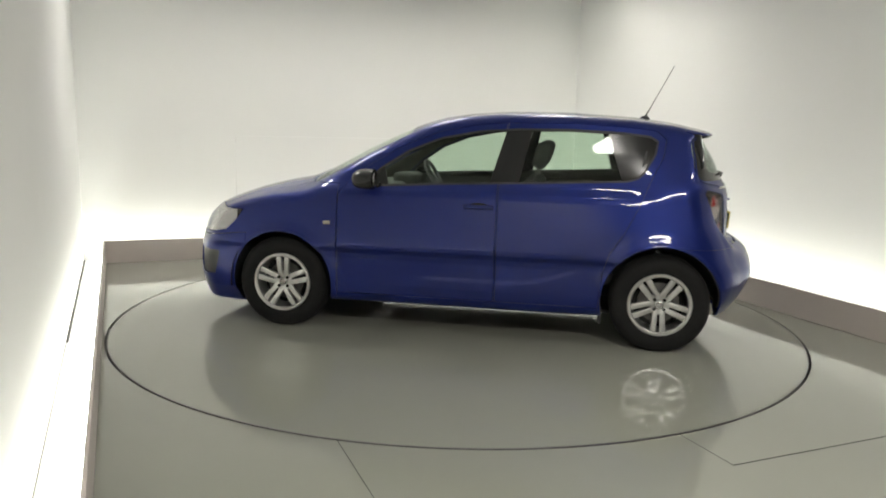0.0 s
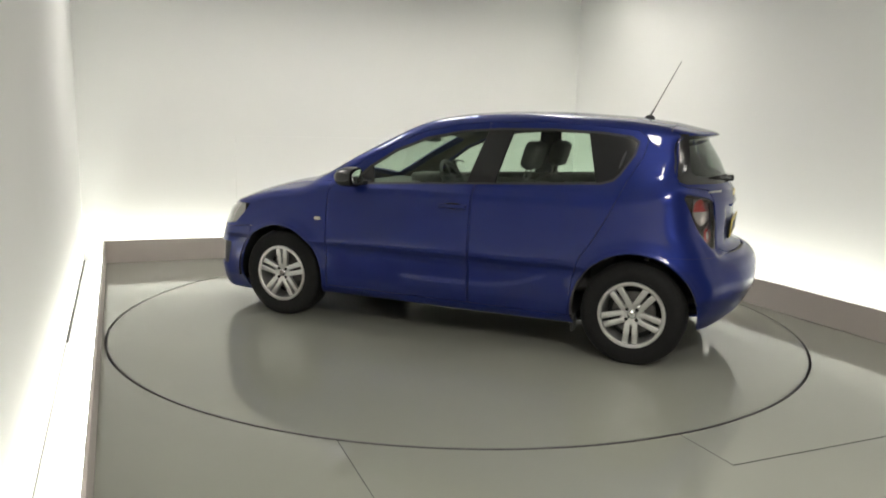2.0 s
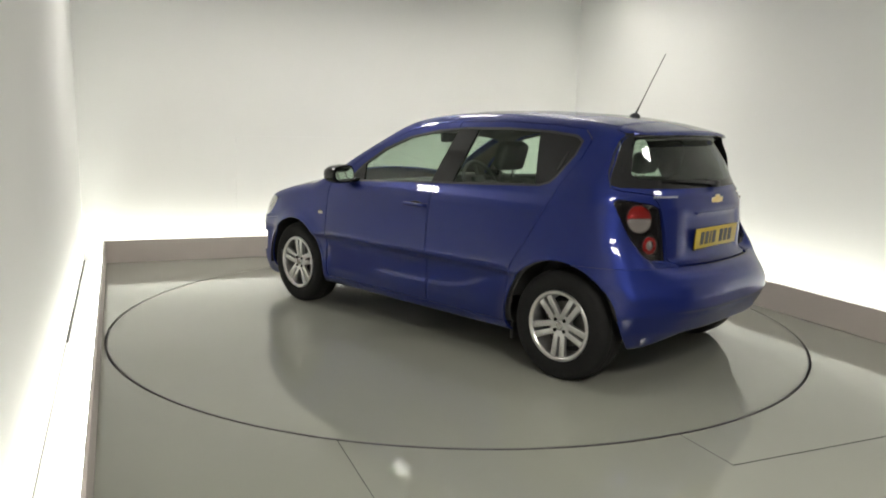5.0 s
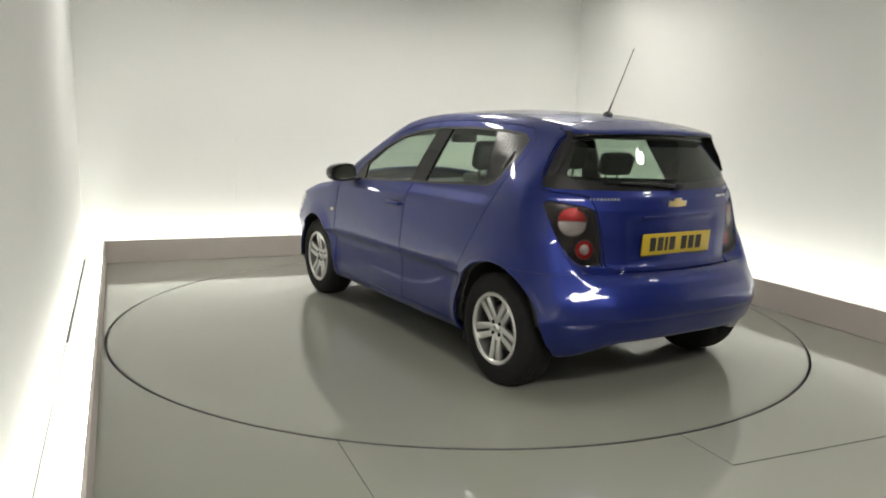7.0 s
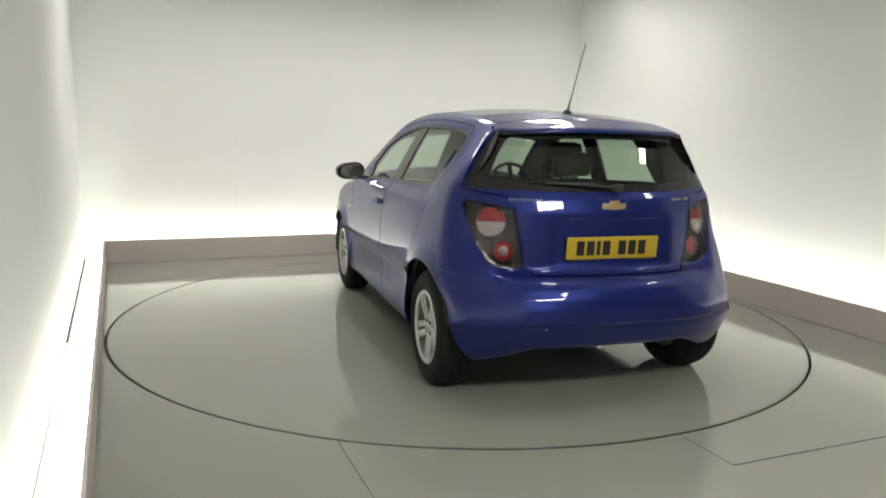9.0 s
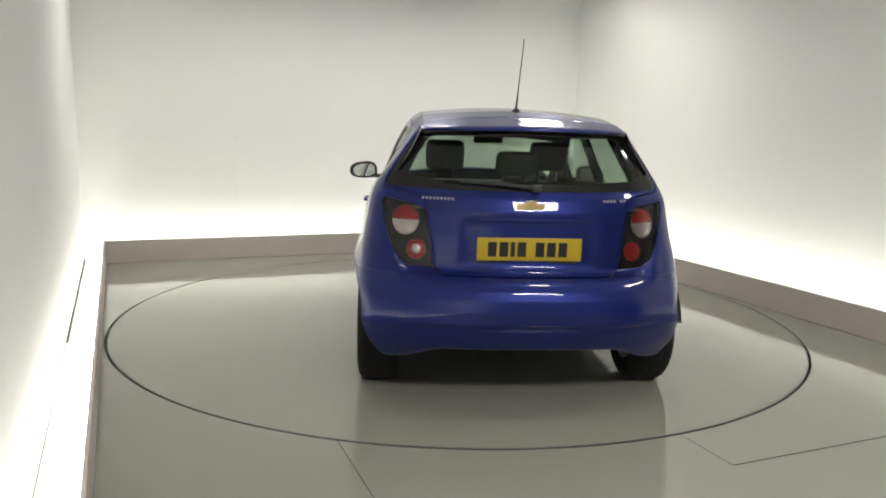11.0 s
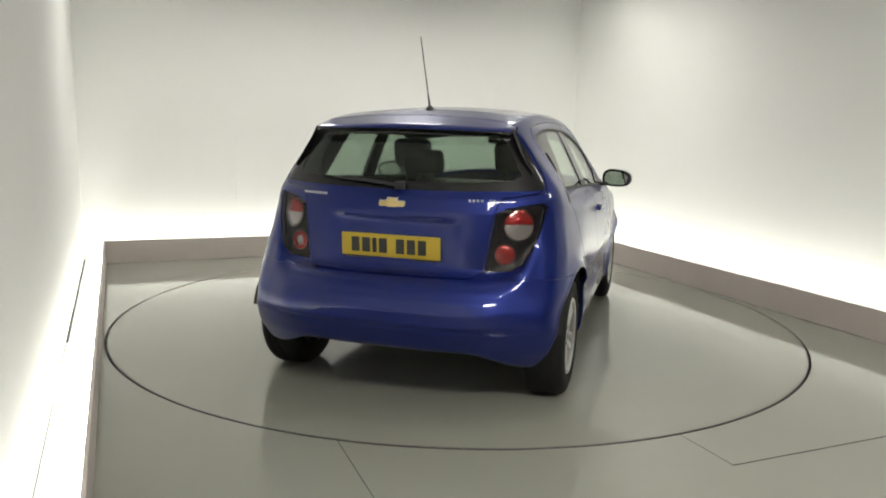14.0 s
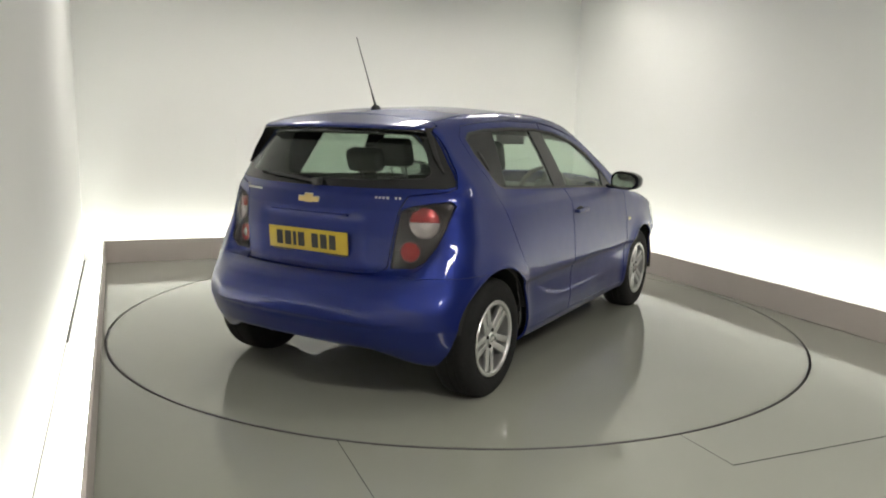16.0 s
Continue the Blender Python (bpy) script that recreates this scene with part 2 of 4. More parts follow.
ringp = [(R_DISC - 0.0165, -0.03), (R_DISC - 0.0155, 0.0002), (R_DISC - 0.007, 0.0002), (R_DISC - 0.006, -0.002), (R_DISC - 0.006, -0.04)]
bm = lathe(ringp, 192)
bmesh.ops.transform(bm, verts=bm.verts, matrix=Matrix.Rotation(radians(90), 4, "X"))
part("edge_ring", bm, M_STEEL, turntable, "thin steel edge ring")

# ---- the car ----
# x forward, y to the car's left, z up; the origin lies on the ground midway between the axles
AX, HUB, TRACK = 1.2625, 0.308, 0.830


def curve1(points, width):
    """A smoothed piecewise-linear function through the points."""
    pts = sorted(points)
    xs = np.arange(pts[0][0] - 0.6, pts[-1][0] + 0.6, 0.005)
    ys = np.interp(xs, [p[0] for p in pts], [p[1] for p in pts])
    s0 = (pts[1][1] - pts[0][1]) / (pts[1][0] - pts[0][0])
    s1 = (pts[-1][1] - pts[-2][1]) / (pts[-1][0] - pts[-2][0])
    ys = np.where(xs < pts[0][0], pts[0][1] + s0 * (xs - pts[0][0]), ys)
    ys = np.where(xs > pts[-1][0], pts[-1][1] + s1 * (xs - pts[-1][0]), ys)
    n = max(1, int(width / 0.005) | 1)
    k = np.ones(n) / n
    pad = n
    for _ in range(2):
        y2 = np.concatenate([ys[0] - (np.arange(pad, 0, -1)) * (ys[1] - ys[0]), ys, ys[-1] + np.arange(1, pad + 1) * (ys[-1] - ys[-2])])
        ys = np.convolve(y2, k, "same")[pad:-pad]
    return lambda v: np.interp(v, xs, ys)


TOP = curve1([(-2.2, 1.33), (-1.6, 1.402), (-1.36, 1.458), (-1.1, 1.492), (-0.6, 1.517), (-0.2, 1.513), (0.05, 1.495), (0.25, 1.465), (0.42, 1.415),
              (0.62, 1.33), (0.82, 1.235), (1.02, 1.125), (1.22, 1.02), (1.32, 0.992), (1.5, 0.958), (1.7, 0.905), (1.9, 0.83), (2.02, 0.755), (2.12, 0.64)], 0.10)
WIDE = curve1([(0.10, 0.775), (0.19, 0.808), (0.25, 0.836), (0.33, 0.843), (0.42, 0.844), (0.50, 0.845), (0.545, 0.852), (0.570, 0.869), (0.60, 0.8705), (0.64, 0.868), (0.76, 0.857),
               (0.88, 0.842), (0.935, 0.834), (0.968, 0.822), (0.995, 0.797), (1.022, 0.773), (1.10, 0.742), (1.25, 0.672), (1.40, 0.592), (1.52, 0.52)], 0.014)
WIDE_TAIL = curve1([(0.10, 0.775), (0.25, 0.836), (0.42, 0.846), (0.545, 0.854), (0.60, 0.866), (0.76, 0.857), (0.88, 0.838), (1.0, 0.814), (1.1, 0.770), (1.25, 0.680),
                    (1.40, 0.592), (1.52, 0.52)], 0.05)
TAPER = curve1([(-2.2, 0.84), (-1.7, 0.935), (-1.3, 0.985), (-0.9, 1.0), (0.0, 1.0), (0.9, 1.0), (1.4, 0.988), (1.8, 0.945), (2.2, 0.85)], 0.2)
TAIL = curve1([(0.20, -1.80), (0.33, -1.868), (0.41, -1.893), (0.440, -1.898), (0.455, -1.912), (0.52, -1.917), (0.575, -1.910), (0.62, -1.892), (0.648, -1.867), (0.668, -1.832), (0.688, -1.772), (0.71, -1.760), (0.85, -1.760), (0.98, -1.748),
               (1.05, -1.725), (1.08, -1.70), (1.22, -1.635), (1.33, -1.565), (1.36, -1.548), (1.60, -1.41)], 0.015)
TAIL_SIDE = curve1([(0.20, -1.80), (0.33, -1.87), (0.43, -1.890), (0.53, -1.896), (0.62, -1.888), (0.67, -1.877), (0.72, -1.858), (0.82, -1.824), (0.95, -1.804), (1.2, -1.70)], 0.03)
NOSE = curve1([(0.1, 2.02), (0.20, 2.09), (0.35, 2.125), (0.5, 2.115), (0.65, 2.07), (0.75, 2.02), (0.85, 1.95), (1.1, 1.7)], 0.06)
BASE = curve1([(-2.2, 0.315), (-1.8, 0.310), (-1.6, 0.285), (-1.5, 0.265), (-1.3, 0.21), (-0.6, 0.20), (0.9, 0.20), (1.3, 0.17), (1.6, 0.135), (2.2, 0.16)], 0.08)


LEDGE = curve1([(0.0, 0.675), (0.42, 0.675), (0.50, 0.690), (0.59, 0.700), (0.645, 0.728), (0.69, 0.785), (0.78, 0.82), (0.95, 0.84)], 0.02)
ARCH_F, ARCH_R = 0.357, 0.374


def smax(a, b, k):
    h = np.clip(0.5 + 0.5 * (a - b) / k, 0, 1)
    return b + (a - b) * h + k * h * (1 - h)


def bell(v, c, w):
    return np.exp(-((v - c) / w) ** 2)


def plateau(v, a, b, soft):
    return 1 / (1 + np.exp(-(v - a) / soft)) / (1 + np.exp((v - b) / soft))


def hull(p):
    """Below zero inside the car's outer skin."""
    x, y, z = p[:, 0], np.abs(p[:, 1]), p[:, 2]
    yy = y * y
    front = 1 / (1 + np.exp(-(x - 0.3) / 0.08))
    top = TOP(x + 0.17 * yy * front)
    crown = (0.13 + 0.03 * front - 0.065 * plateau(x, 1.15, 4, 0.08)) * yy
    f_top = (z - top + crown) * 0.93
    hind = plateau(x, -3, -1.12, 0.06)
    wide = (WIDE(z) * (1 - hind) + WIDE_TAIL(z) * hind) * TAPER(x)
    # flared wheel arches with a rolled lip
    for ax, ra in ((AX, ARCH_F), (-AX, ARCH_R)):
        r = np.hypot(x - ax, z - HUB)
        wide = wide + 0.022 * plateau(r, 0.2, ra + 0.050, 0.020) * plateau(z, 0.24, 0.78, 0.03)
        wide = wide + 0.006 * bell(r, ra + 0.006, 0.014) * plateau(z, 0.24, 0.78, 0.03)
    # below a crease behind the rear wheel the bumper tucks in
    chin = 0.405 + 0.16 * np.clip(-1.60 - x, 0, 0.35)
    under = np.clip(chin - z, 0, 0.2) * plateau(x, -3, -1.56, 0.02)
    wide = wide + 0.010 * bell(z, chin + 0.012, 0.03) * plateau(x, -3, -1.60, 0.03) - 0.06 * under
    # a swoosh pressed into the lower doors
    rise = np.clip((-0.25 - x) / 0.5, 0, 1)
    line = 0.395 + 0.115 * rise * rise
    step = 1 / (1 + np.exp(-np.clip((line - z) / 0.006, -40, 40)))
    wide = wide + 0.006 * step * plateau(x, -0.74, 0.25, 0.05) * plateau(z, 0.29, 0.60, 0.025)
    # the shoulder swells over the rear wheel and the cabin tapers to the tail
    wide = wide + 0.012 * bell(x, -1.25, 0.45) * bell(z, 0.72, 0.14)
    wide = wide + plateau(x, -3, -1.25, 0.10) * (0.016 * bell(z, 1.07, 0.09) - 0.034 * plateau(z, 1.26, 2, 0.05))
    wide = wide - 0.02 * plateau(x, 0.45, 3, 0.12) * plateau(z, 0.93, 2, 0.04)
    f_side = y - wide
    bow = 0.215 * (y / 0.72) ** 2.4
    square = plateau(z, -1, 0.56, 0.035)
    bow = bow * (1 - square) + 0.185 * (y / 0.77) ** 3.3 * square
    soft = np.clip((y - 0.50) / 0.18, 0, 1)
    soft = soft * soft * (3 - 2 * soft) * plateau(z, -1, 0.96, 0.012)
    tail = TAIL(z) * (1 - soft) + TAIL_SIDE(z) * soft + bow
    # a ledge of the bumper runs under the tail lamp, which stands back from it
    ledge = LEDGE(y)
    over = 1 / (1 + np.exp(-np.clip((z - ledge) / (0.005 + 0.05 * np.clip((y - 0.64) / 0.08, 0, 1)), -40, 40)))
    tail = tail + 0.050 * over * soft
    tail = tail + 0.2 * np.clip(0.425 - z, 0, 0.2)
    # hollow for the number plate
    tail = tail + 0.016 * plateau(y, -1, 0.33, 0.016) * plateau(z, 0.715, 0.945, 0.010)
    lip = np.clip((0.60 - y) / 0.12, 0, 1)
    tail = tail - 0.092 * plateau(z, 1.374 - 0.08 * yy, 3, 0.004) * lip * lip * (3 - 2 * lip)
    f_tail = (tail - x) * 0.95
    nose = NOSE(z) - 0.31 * (y / 0.82) ** 2.6
    f_nose = x - nose
    low = np.clip((y - 0.40) / 0.28, 0, 1)
    f_base = BASE(x) - 0.065 * low * low * (3 - 2 * low) * plateau(x, -3, -1.50, 0.03) - z
    f = smax(f_side, f_top, 0.05)
    f = smax(f, f_tail, 0.035 + 0.050 * plateau(z, 0.62, 1.25, 0.05))
    f = smax(f, f_nose, 0.05)
    return smax(f, f_base, 0.03)


def gradient(fn, p):
    e = 1e-4
    g = np.stack([fn(p + np.eye(3)[i] * e) - fn(p - np.eye(3)[i] * e) for i in range(3)], -1) / (2 * e)
    return g


def skin(fn, lo, hi, h):
    """Triangles of the surface fn = 0 in a box, by a net of cells pulled onto the surface."""
    ax = [np.arange(a, b + h, h) for a, b in zip(lo, hi)]
    n = [len(a) for a in ax]
    grid = np.stack(np.meshgrid(*ax, indexing="ij"), -1).reshape(-1, 3)
    v = fn(grid).reshape(n)
    ins = v < 0
    cell = np.zeros([k - 1 for k in n], bool)
    acc = np.zeros([k - 1 for k in n] + [3])
    cnt = np.zeros([k - 1 for k in n])
    crossings = []
    for d in range(3):
        a = [slice(None)] * 3
        b = [slice(None)] * 3
        a[d], b[d] = slice(0, -1), slice(1, None)
        va, vb = v[tuple(a)], v[tuple(b)]
        cross = (va < 0) != (vb < 0)
        idx = np.argwhere(cross)
        t = va[cross] / (va[cross] - vb[cross])
        pos = np.stack([ax[k][idx[:, k]] for k in range(3)], -1)
        pos[:, d] += t * h
        o1, o2 = (d + 1) % 3, (d + 2) % 3
        quad = []
        keep = np.ones(len(idx), bool)
        for s1, s2 in ((0, 0), (-1, 0), (-1, -1), (0, -1)):
            c = idx.copy()
            c[:, o1] += s1
            c[:, o2] += s2
            ok = ((c >= 0) & (c < np.array(cnt.shape))).all(1)
            keep &= ok
            c = np.clip(c, 0, np.array(cnt.shape) - 1)
            flat = np.ravel_multi_index(c.T, cnt.shape)
            np.add.at(cnt.reshape(-1), flat[ok], 1)
            np.add.at(acc.reshape(-1, 3), flat[ok], pos[ok])
            quad.append(flat)
        quad = np.stack(quad, -1)[keep]
        flip = (va[cross] < 0)[keep]
        quad[~flip] = quad[~flip][:, ::-1]
        crossings.append(quad)
    quads = np.concatenate(crossings)
    used, inv = np.unique(quads, return_inverse=True)
    quads = inv.reshape(-1, 4)
    p = acc.reshape(-1, 3)[used] / cnt.reshape(-1)[used][:, None]
    for _ in range(6):
        g = gradient(fn, p)
        p = p - 0.8 * (fn(p) / np.maximum((g * g).sum(-1), 0.05))[:, None] * g
    tris = np.concatenate([quads[:, [0, 1, 2]], quads[:, [0, 2, 3]]])
    return p, tris


def clip(mesh, fn, level=0.0):
    """The part of a triangle mesh where fn < level, cut along the line fn = level."""
    p, tris = mesh
    if not len(tris):
        return mesh
    d = fn(p) - level
    ins = d < 0
    c = ins[tris].sum(1)
    keep = [tris[c == 3]]
    pts = [p]
    base = len(p)
    cuts = {}

    def cut(i, j):
        nonlocal base
        k = (min(i, j), max(i, j))
        if k not in cuts:
            t = d[k[0]] / (d[k[0]] - d[k[1]])
            pts.append((p[k[0]] + t * (p[k[1]] - p[k[0]]))[None])
            cuts[k] = base
            base += 1
        return cuts[k]

    extra = []
    for t in tris[(c == 1) | (c == 2)]:
        for s in range(3):
            i, j, k = t[s], t[(s + 1) % 3], t[(s + 2) % 3]
            if ins[i] and not ins[j] and not ins[k]:
                extra.append((i, cut(i, j), cut(i, k)))
                break
            if not ins[i] and ins[j] and ins[k]:
                a, b = cut(i, j), cut(i, k)
                extra.append((a, j, k))
                extra.append((a, k, b))
                break
    if extra:
        keep.append(np.array(extra))
    p2, t2 = np.concatenate(pts), np.concatenate(keep)
    used, inv = np.unique(t2, return_inverse=True)
    return p2[used], inv.reshape(-1, 3)


def split(mesh, fn, gap=0.0):
    """The pieces inside and outside a line, with a gap between them."""
    return clip(mesh, fn, -gap), clip(mesh, lambda q: -fn(q), -gap)


def poly(points, u, v, rad=0.0):
    """Signed distance to a polygon in two of the axes."""
    P = np.array(points, float)

    def fn(p):
        q = np.stack([np.abs(p[:, u]) if u == 1 else p[:, u], p[:, v]], -1)
        d = np.full(len(q), 1e9)
        inside = np.zeros(len(q), bool)
        for i in range(len(P)):
            a, b = P[i], P[i - 1]
            e = b - a
            w = q - a
            t = np.clip((w @ e) / (e @ e), 0, 1)
            d = np.minimum(d, np.hypot(*(w - t[:, None] * e).T))
            cond = ((a[1] > q[:, 1]) != (b[1] > q[:, 1]))
            with np.errstate(divide="ignore", invalid="ignore"):
                xi = (b[0] - a[0]) * (q[:, 1] - a[1]) / (b[1] - a[1]) + a[0]
            inside ^= cond & (q[:, 0] < xi)
        return np.where(inside, -d, d) - rad
    return fn


def both(*fns):
    return lambda p: np.max([g(p) for g in fns], 0)


def cut_x(v, sign):
    return lambda p: sign * (p[:, 0] - v)


def cut_y(v, sign):
    return lambda p: sign * (np.abs(p[:, 1]) - v)


def cut_z(v, sign):
    return lambda p: sign * (p[:, 2] - v)


def panel(name, meshes, material, parent, thick=0.006, sink=0.0, mirror=False, label="", fn=hull):
    """One object from pieces of the skin, given thickness inwards. mirror: the right-hand twin alone; None: both halves as one."""
    if not isinstance(meshes, list):
        meshes = [meshes]
    vs, fs, ns = [], [], []
    base = 0
    for p, tris in meshes:
        if not len(tris):
            continue
        n = gradient(fn, p)
        n /= np.maximum(np.linalg.norm(n, axis=1), 1e-6)[:, None]
        for side in ((1,) if mirror is False else (-1,) if mirror is True else (1, -1)):
            m = np.array([1, side, 1])
            a = (p - n * sink) * m
            b = (p - n * (sink + thick)) * m
            nn = n * m
            t = tris if side == 1 else tris[:, ::-1]
            e = np.concatenate([t[:, [0, 1]], t[:, [1, 2]], t[:, [2, 0]]])
            key = np.sort(e, 1)
            _, first, count = np.unique(key, axis=0, return_index=True, return_counts=True)
            rim = e[first[count == 1]]
            k = len(a)
            # the centre line joins both halves: no rim there
            if mirror is None:
                rim = rim[~((np.abs(a[rim[:, 0], 1]) < 2e-4) & (np.abs(a[rim[:, 1], 1]) < 2e-4))]
            vs += [a, b]
            ns += [nn, -nn]
            ids = np.arange(k) + base
            ids2 = ids + k
            if mirror is None and side == 1:
                own, own2 = ids, ids2
            elif mirror is None:
                mid = p[:, 1] < 2e-4
                ids, ids2 = np.where(mid, own, ids), np.where(mid, own2, ids2)
            fs += [ids[t], ids2[t[:, ::-1]]]
            base += 2 * k
            if len(rim):
                i, j = rim[:, 0], rim[:, 1]
                q = np.concatenate([a[i], a[j], b[j], b[i]])
                r = len(rim)
                out = np.cross(a[j] - a[i], nn[i])
                out /= np.maximum(np.linalg.norm(out, axis=1), 1e-9)[:, None]
                vs.append(q)
                ns.append(np.tile(out, (4, 1)))
                s = np.arange(r) + base
                fs += [np.stack([s + r, s, s + 3 * r], -1), np.stack([s + r, s + 3 * r, s + 2 * r], -1)]
                base += 4 * r
    me = bpy.data.meshes.new(name)
    v, f, nrm = np.concatenate(vs), np.concatenate(fs), np.concatenate(ns)
    used, inv = np.unique(f, return_inverse=True)
    v, nrm, f = v[used], nrm[used], inv.reshape(-1, 3)
    me.from_pydata(v.tolist(), [], f.tolist())
    me.materials.append(material)
    me.polygons.foreach_set("use_smooth", np.ones(len(me.polygons), bool))
    me.normals_split_custom_set_from_vertices(nrm.tolist())
    ob = new(name, me)
    ob.parent = parent
    if label:
        tagged(ob, label)
    return ob


car = tagged(new("car"), "metallic blue five-door hatchback parked on the turntable", "car")

# outlines of openings and panels, from the side (x, z) and from behind (y, z)
DLO = both(poly([(0.735, 0.985), (0.60, 1.115), (0.42, 1.235), (0.20, 1.325), (-0.05, 1.375), (-0.30, 1.395), (-0.65, 1.40), (-0.98, 1.388), (-1.16, 1.368),
                 (-1.215, 1.335), (-1.20, 1.25), (-1.13, 1.13), (-1.09, 1.091), (-1.02, 1.070), (-0.44, 1.041), (0.12, 1.016), (0.55, 0.992)], 0, 2), cut_y(0.42, -1), cut_x(-1.40, -1))
FDOOR = both(poly([(0.865, 0.262), (0.870, 0.93), (0.80, 1.03), (0.66, 1.14), (0.46, 1.26), (0.22, 1.36), (-0.03, 1.412), (-0.235, 1.43), (-0.20, 1.05), (-0.20, 0.262)], 0, 2), cut_y(0.40, -1))
RDOOR = both(poly([(-0.21, 0.262), (-0.21, 1.05), (-0.245, 1.43), (-0.65, 1.435), (-1.0, 1.42), (-1.20, 1.40), (-1.262, 1.345), (-1.245, 1.24), (-1.175, 1.10), (-1.10, 0.92),
                   (-1.02, 0.76), (-0.93, 0.62), (-0.895, 0.50), (-0.875, 0.262)], 0, 2), cut_y(0.40, -1))
LAMP = both(poly([(0.510, 0.985), (0.56, 1.008), (0.715, 1.034), (0.736, 1.012), (0.712, 0.90), (0.684, 0.81), (0.645, 0.742), (0.59, 0.708), (0.472, 0.700)], 1, 2), cut_x(-1.497, 1))
GATE = both(poly([(-0.2, 0.675), (0.42, 0.675), (0.458, 0.70), (0.506, 1.0), (0.53, 1.055), (0.69, 1.078), (0.728, 1.10), (0.690, 1.17), (0.615, 1.285), (0.548, 1.372), (0.535, 1.42), (0.535, 1.7), (-0.2, 1.7)], 1, 2),
            lambda p: np.where(p[:, 2] > 1.37, p[:, 0] + 1.385, np.where(p[:, 2] > 1.05, p[:, 0] - TAIL(p[:, 2]) - 0.222, p[:, 0] + 1.5)))
RWIN = both(poly([(-0.2, 1.085), (0.35, 1.086), (0.68, 1.092), (0.718, 1.106), (0.682, 1.17), (0.607, 1.285), (0.540, 1.370), (0.51, 1.379), (-0.2, 1.379)], 1, 2), lambda p: p[:, 0] - TAIL(p[:, 2]) - 0.218)
BUMPER = both(cut_z(0.672, 1), cut_x(-1.34, 1))
NOSEPIECE = both(lambda p: p[:, 2] - 0.60 + 0.12 * (p[:, 0] - 1.9), cut_x(1.52, -1))
HEADLAMP = both(poly([(2.2, 0.735), (1.98, 0.79), (1.80, 0.815), (1.545, 0.80), (1.60, 0.73), (1.68, 0.655), (1.85, 0.63), (2.2, 0.60)], 0, 2), cut_y(0.40, -1))
FOG = both(poly([(1.78, 0.33), (1.74, 0.50), (2.3, 0.52), (2.3, 0.30)], 0, 2), cut_y(0.45, -1), cut_x(1.6, -1))
RPANE = poly([(-0.2, 1.122), (0.35, 1.126), (0.575, 1.142), (0.60, 1.165), (0.555, 1.255), (0.50, 1.335), (0.47, 1.352), (-0.2, 1.356)], 1, 2)
GRILLE = both(poly([(-0.2, 0.34), (0.40, 0.36), (0.43, 0.47), (0.40, 0.52), (-0.2, 0.53)], 1, 2), cut_x(1.9, -1))
SHIELD = both(lambda p: 0.475 - p[:, 0] - 0.17 * p[:, 1] ** 2, lambda p: p[:, 0] + 0.17 * p[:, 1] ** 2 - 1.16,
              lambda p: np.abs(p[:, 1]) - 0.665 + 0.30 * (p[:, 2] - 1.0), cut_z(0.95, -1))
HOOD = both(lambda p: 1.185 - p[:, 0] - 0.17 * p[:, 1] ** 2, cut_y(0.60, 1), cut_z(0.76, -1))
ROOF = both(lambda p: p[:, 0] + 0.17 * p[:, 1] ** 2 - 0.465, cut_x(-1.364, -1), cut_y(0.515, 1), cut_z(1.3, -1))
ARCH = both(lambda p: np.minimum(np.hypot(p[:, 0] - AX, p[:, 2] - HUB) - ARCH_F, np.hypot(p[:, 0] + AX, p[:, 2] - HUB) - ARCH_R), cut_y(0.50, -1))


